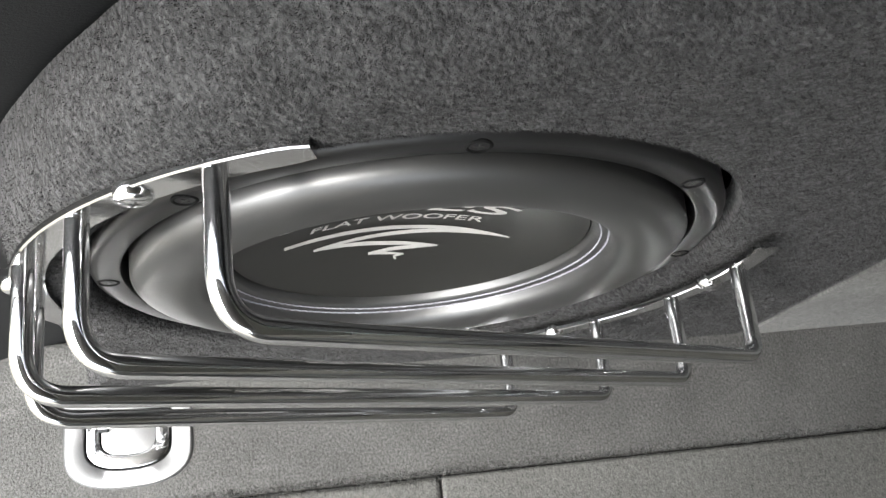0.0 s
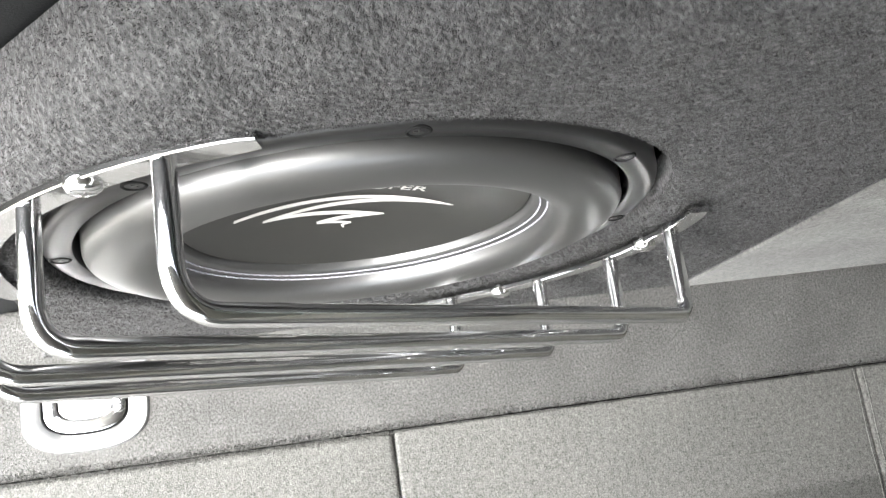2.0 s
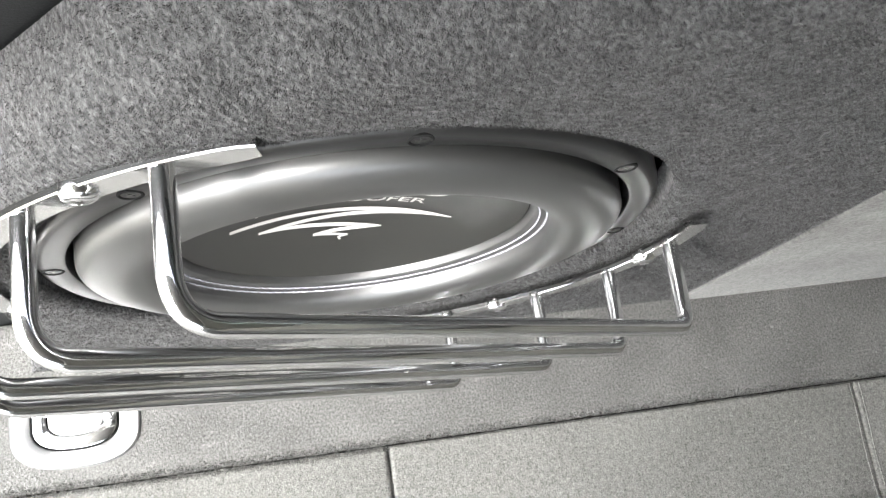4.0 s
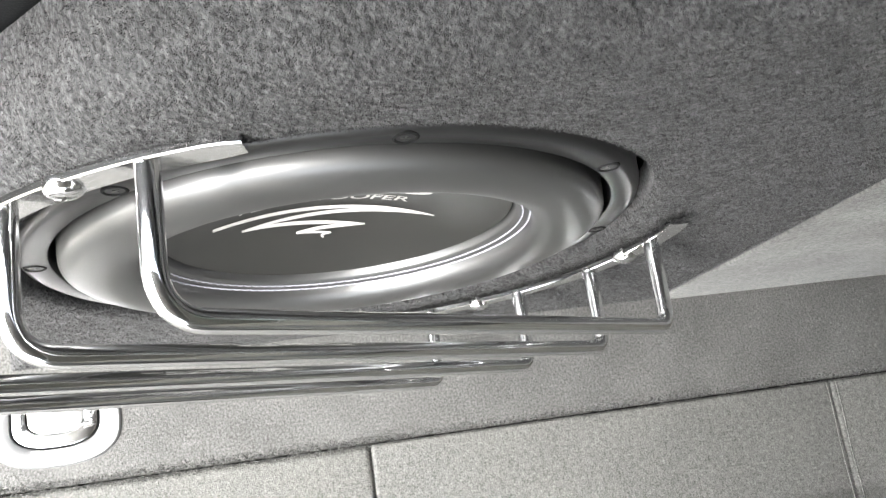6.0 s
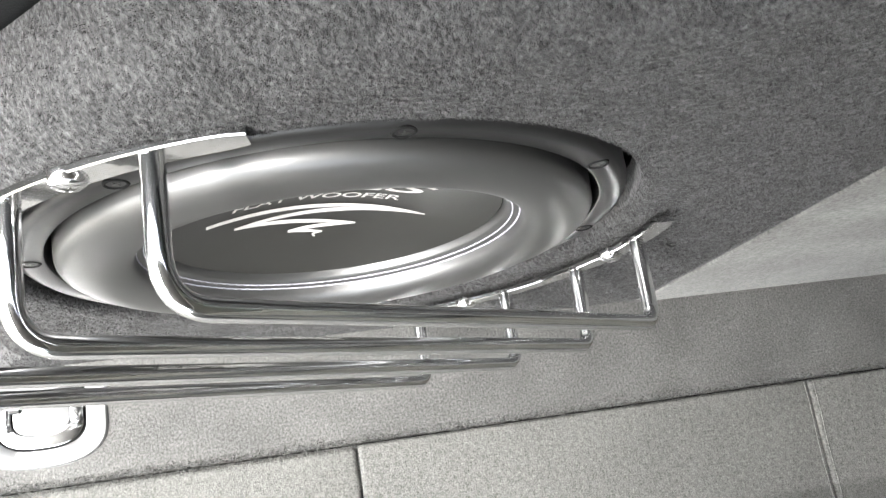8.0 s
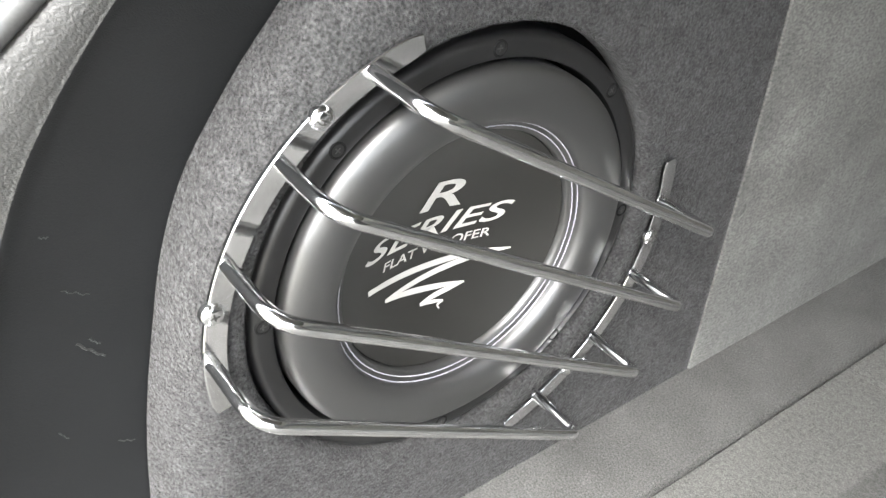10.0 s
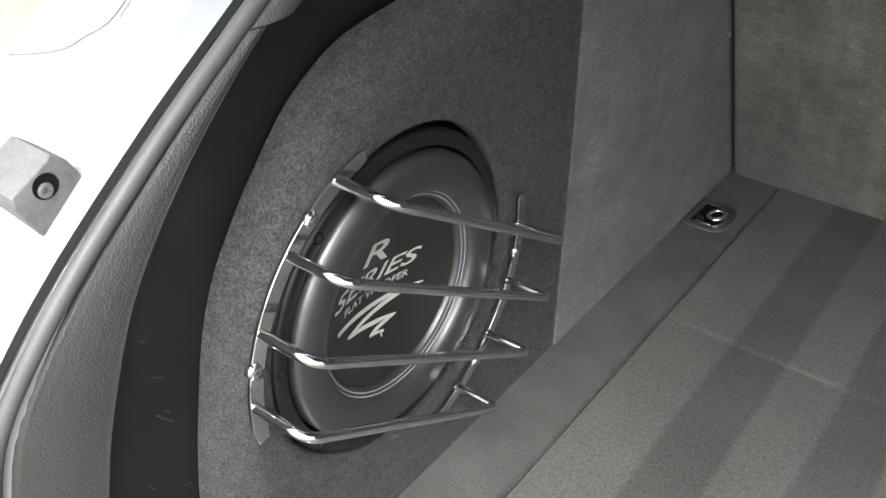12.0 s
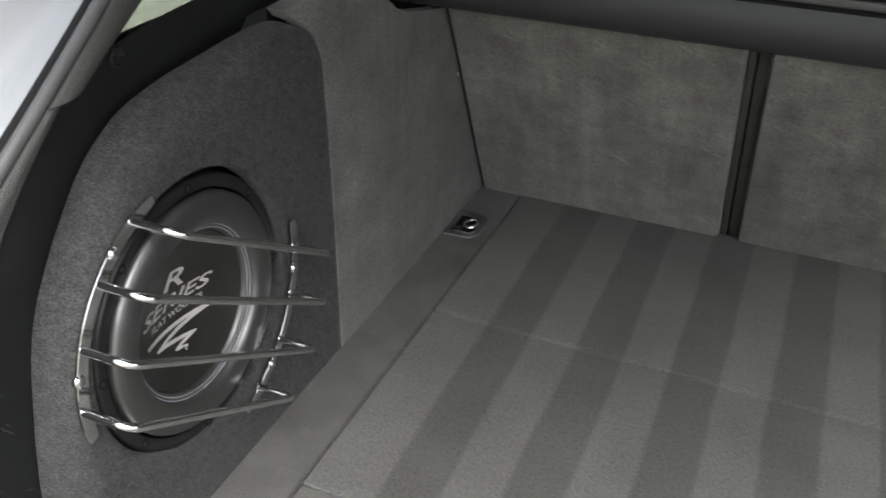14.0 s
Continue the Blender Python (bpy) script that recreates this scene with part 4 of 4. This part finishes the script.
# small hook by the end of the upper trim
hook = thing("bag_hook", "small black plastic hook on the dark side trim", "hook")
hook.matrix_basis = pose(-0.098, -0.054, 0.477, -35, 0, 0)
part("base", mesh_of("base", *block(-0.012, 0.0015, -0.007, 0.004, -0.003, 0.007, 0.0025), M_DARK), hook)
part("loop", mesh_of("loop", *tube([(0.001, 0.007 * math.cos(t), 0.007 * math.sin(t) - 0.002) for t in np.linspace(0.6, 5.6, 20)], 0.0016, 8), M_FRAME), hook)

# lamp and bumper edge outside
lamp = thing("tail_lamp_rail", "grey moulding at the top of the tail lamp recess", "moulding")
part("upper_rail", mesh_of("upper_rail", *block(-0.26, -0.165, -0.42, -0.248, 0.365, 0.386, 0.004), M_EDGE), lamp)
part("band", mesh_of("band", *block(-0.26, -0.160, -0.42, -0.250, 0.352, 0.365, 0.002), M_PAINT), lamp, "light painted band")
part("lower_rail", mesh_of("lower_rail", *block(-0.26, -0.156, -0.42, -0.256, 0.332, 0.352, 0.003), M_BLOCK), lamp)
bumper = thing("rear_bumper", "light painted rear bumper corner below the tail lamp", "bumper", me=mesh_of("bumper", *block(-0.40, -0.20, -0.60, -0.28, -0.30, 0.321, 0.03, 5), M_PAINT))

# ---- rest of the car body, closing the place ----
headliner = thing("ceiling", "plain pale grey cloth headlining", "headliner", kind="structure", me=mesh_of("ceiling", *block(-0.20, 1.30, 0.36, 2.2, 0.82, 0.86, 0.01), M_LINER))
wall_right = thing("wall_right", "plain grey felt side lining", "side lining", kind="structure", me=mesh_of("wall_right", *block(1.06, 1.10, -0.12, 1.0, -0.03, 0.50, 0.01), M_FELT))
upper_right = thing("wall_right_upper", "plain grey upper side of the cabin", "cabin wall", kind="structure", me=mesh_of("wall_right_upper", *block(1.10, 1.14, 0.10, 2.2, 0.48, 0.86, 0.01), M_LINER))
wall_front = thing("wall_front", "dark front of the cabin", "cabin wall", kind="structure", me=mesh_of("wall_front", *block(-0.30, 1.30, 2.2, 2.25, -0.2, 0.86, 0.01), M_DARK))
sill = thing("window_sill", "dark plastic ledge under the side window", "window ledge", kind="structure", me=mesh_of("sill", *block(-0.146, -0.136, -0.10, 1.6, 0.440, 0.4720, 0.002), M_DARK))
window = thing("window_1", "dark green-tinted rear quarter window", "window", kind="structure")
part("pane", mesh_of("pane", *block(-0.151, -0.1475, -0.06, 1.6, 0.445, 0.825, 0.001), M_TINT), window)
outer = thing("wall_outer", "white painted car side", "car body", kind="structure", me=mesh_of("wall_outer", *block(-0.26, -0.23, -0.10, 2.2, -0.35, 0.415, 0.01), M_PAINT))

# Tailgate out of view, its length and tilt set to shade the boot.
GATE = Matrix.Translation((0, 0.40, 0.865)) @ Matrix.Rotation(radians(-9), 4, "X")
tailgate = thing("ceiling_tailgate", "unseen raised tailgate that shades the boot, plain grey inner lining", "tailgate", kind="structure", me=mesh_of("tailgate", *moved(block(-0.13, 1.12, -0.94, 0.0, 0.0, 0.05, 0.015), GATE), M_TRIM))

# ---- outside ----
GZ = -0.62
ground = thing("ground", "pale dusty concrete yard", "ground", kind="structure",
               me=mesh_of("ground", [(-400, -400, GZ), (400, -400, GZ), (400, 400, GZ), (-400, 400, GZ)], [(0, 1, 2, 3)], M_GROUND, False))
wheel = thing("car_wheel", "black tyre of a parked car on the concrete", "wheel", at=(-1.89, 1.035, GZ + 0.335))
wheel.rotation_euler = (0, 0, radians(36))
tyre = [(0.20, -0.095), (0.26, -0.108), (0.295, -0.104), (0.311, -0.090), (0.315, -0.05), (0.316, 0.0), (0.315, 0.05), (0.311, 0.090), (0.295, 0.104), (0.26, 0.108), (0.20, 0.095)]
tyre = [(r * 1.06, h * 1.28) for r, h in tyre]
spin = Matrix.Rotation(math.pi / 2, 4, "Y")
part("tyre", mesh_of("tyre", *moved(lathe(tyre, 90), spin), M_TYRE), wheel)


def tread_block(x0, x1, turn, width, skew, bend):
    """One curved tread block across x0 to x1 of the tyre."""
    verts, faces, n = [], [], 6
    for q in range(n + 1):
        x = x0 + (x1 - x0) * q / n
        sweep = turn + skew * x + bend * x * abs(x)
        base = float(np.interp(abs(x), (0.0, 0.064, 0.115, 0.133), (0.335, 0.334, 0.3297, 0.313)))
        for r, half in ((base - 0.004, 0.5), (base + 0.006, 0.47)):
            for side in (-half, half):
                a = sweep + side * width
                verts.append((x, -r * math.sin(a), r * math.cos(a)))
    for q in range(n):
        i, j = 4 * q, 4 * q + 4
        faces += [(i + 2, i + 3, j + 3, j + 2), (i, i + 2, j + 2, j), (i + 1, j + 1, j + 3, i + 3)]
    faces += [(0, 1, 3, 2), (4 * n, 4 * n + 2, 4 * n + 3, 4 * n + 1)]
    return verts, faces


blocks = []
for k in range(52):
    pitch = 2 * math.pi / 52
    for x0, x1, off in ((-0.131, -0.070, 0.0), (-0.062, -0.026, 0.4), (0.026, 0.062, 0.1), (0.070, 0.131, 0.6)):
        blocks.append(tread_block(x0, x1, (k + off) * pitch, pitch * 0.88, 1.1 if x0 > 0 else -1.1, 7.0 if x0 > 0 else -7.0))
    blocks.append(tread_block(-0.018, 0.018, k * pitch, pitch * 0.97, 0.5, 0.0))
part("tread", mesh_of("tread", *joined(*blocks), M_TYRE, False), wheel)
part("rim", mesh_of("rim", *moved(lathe([(0.0, 0.06), (0.15, 0.07), (0.19, 0.09), (0.205, 0.097), (0.205, -0.097), (0.0, -0.06)], 60), spin), M_ALLOY), wheel)
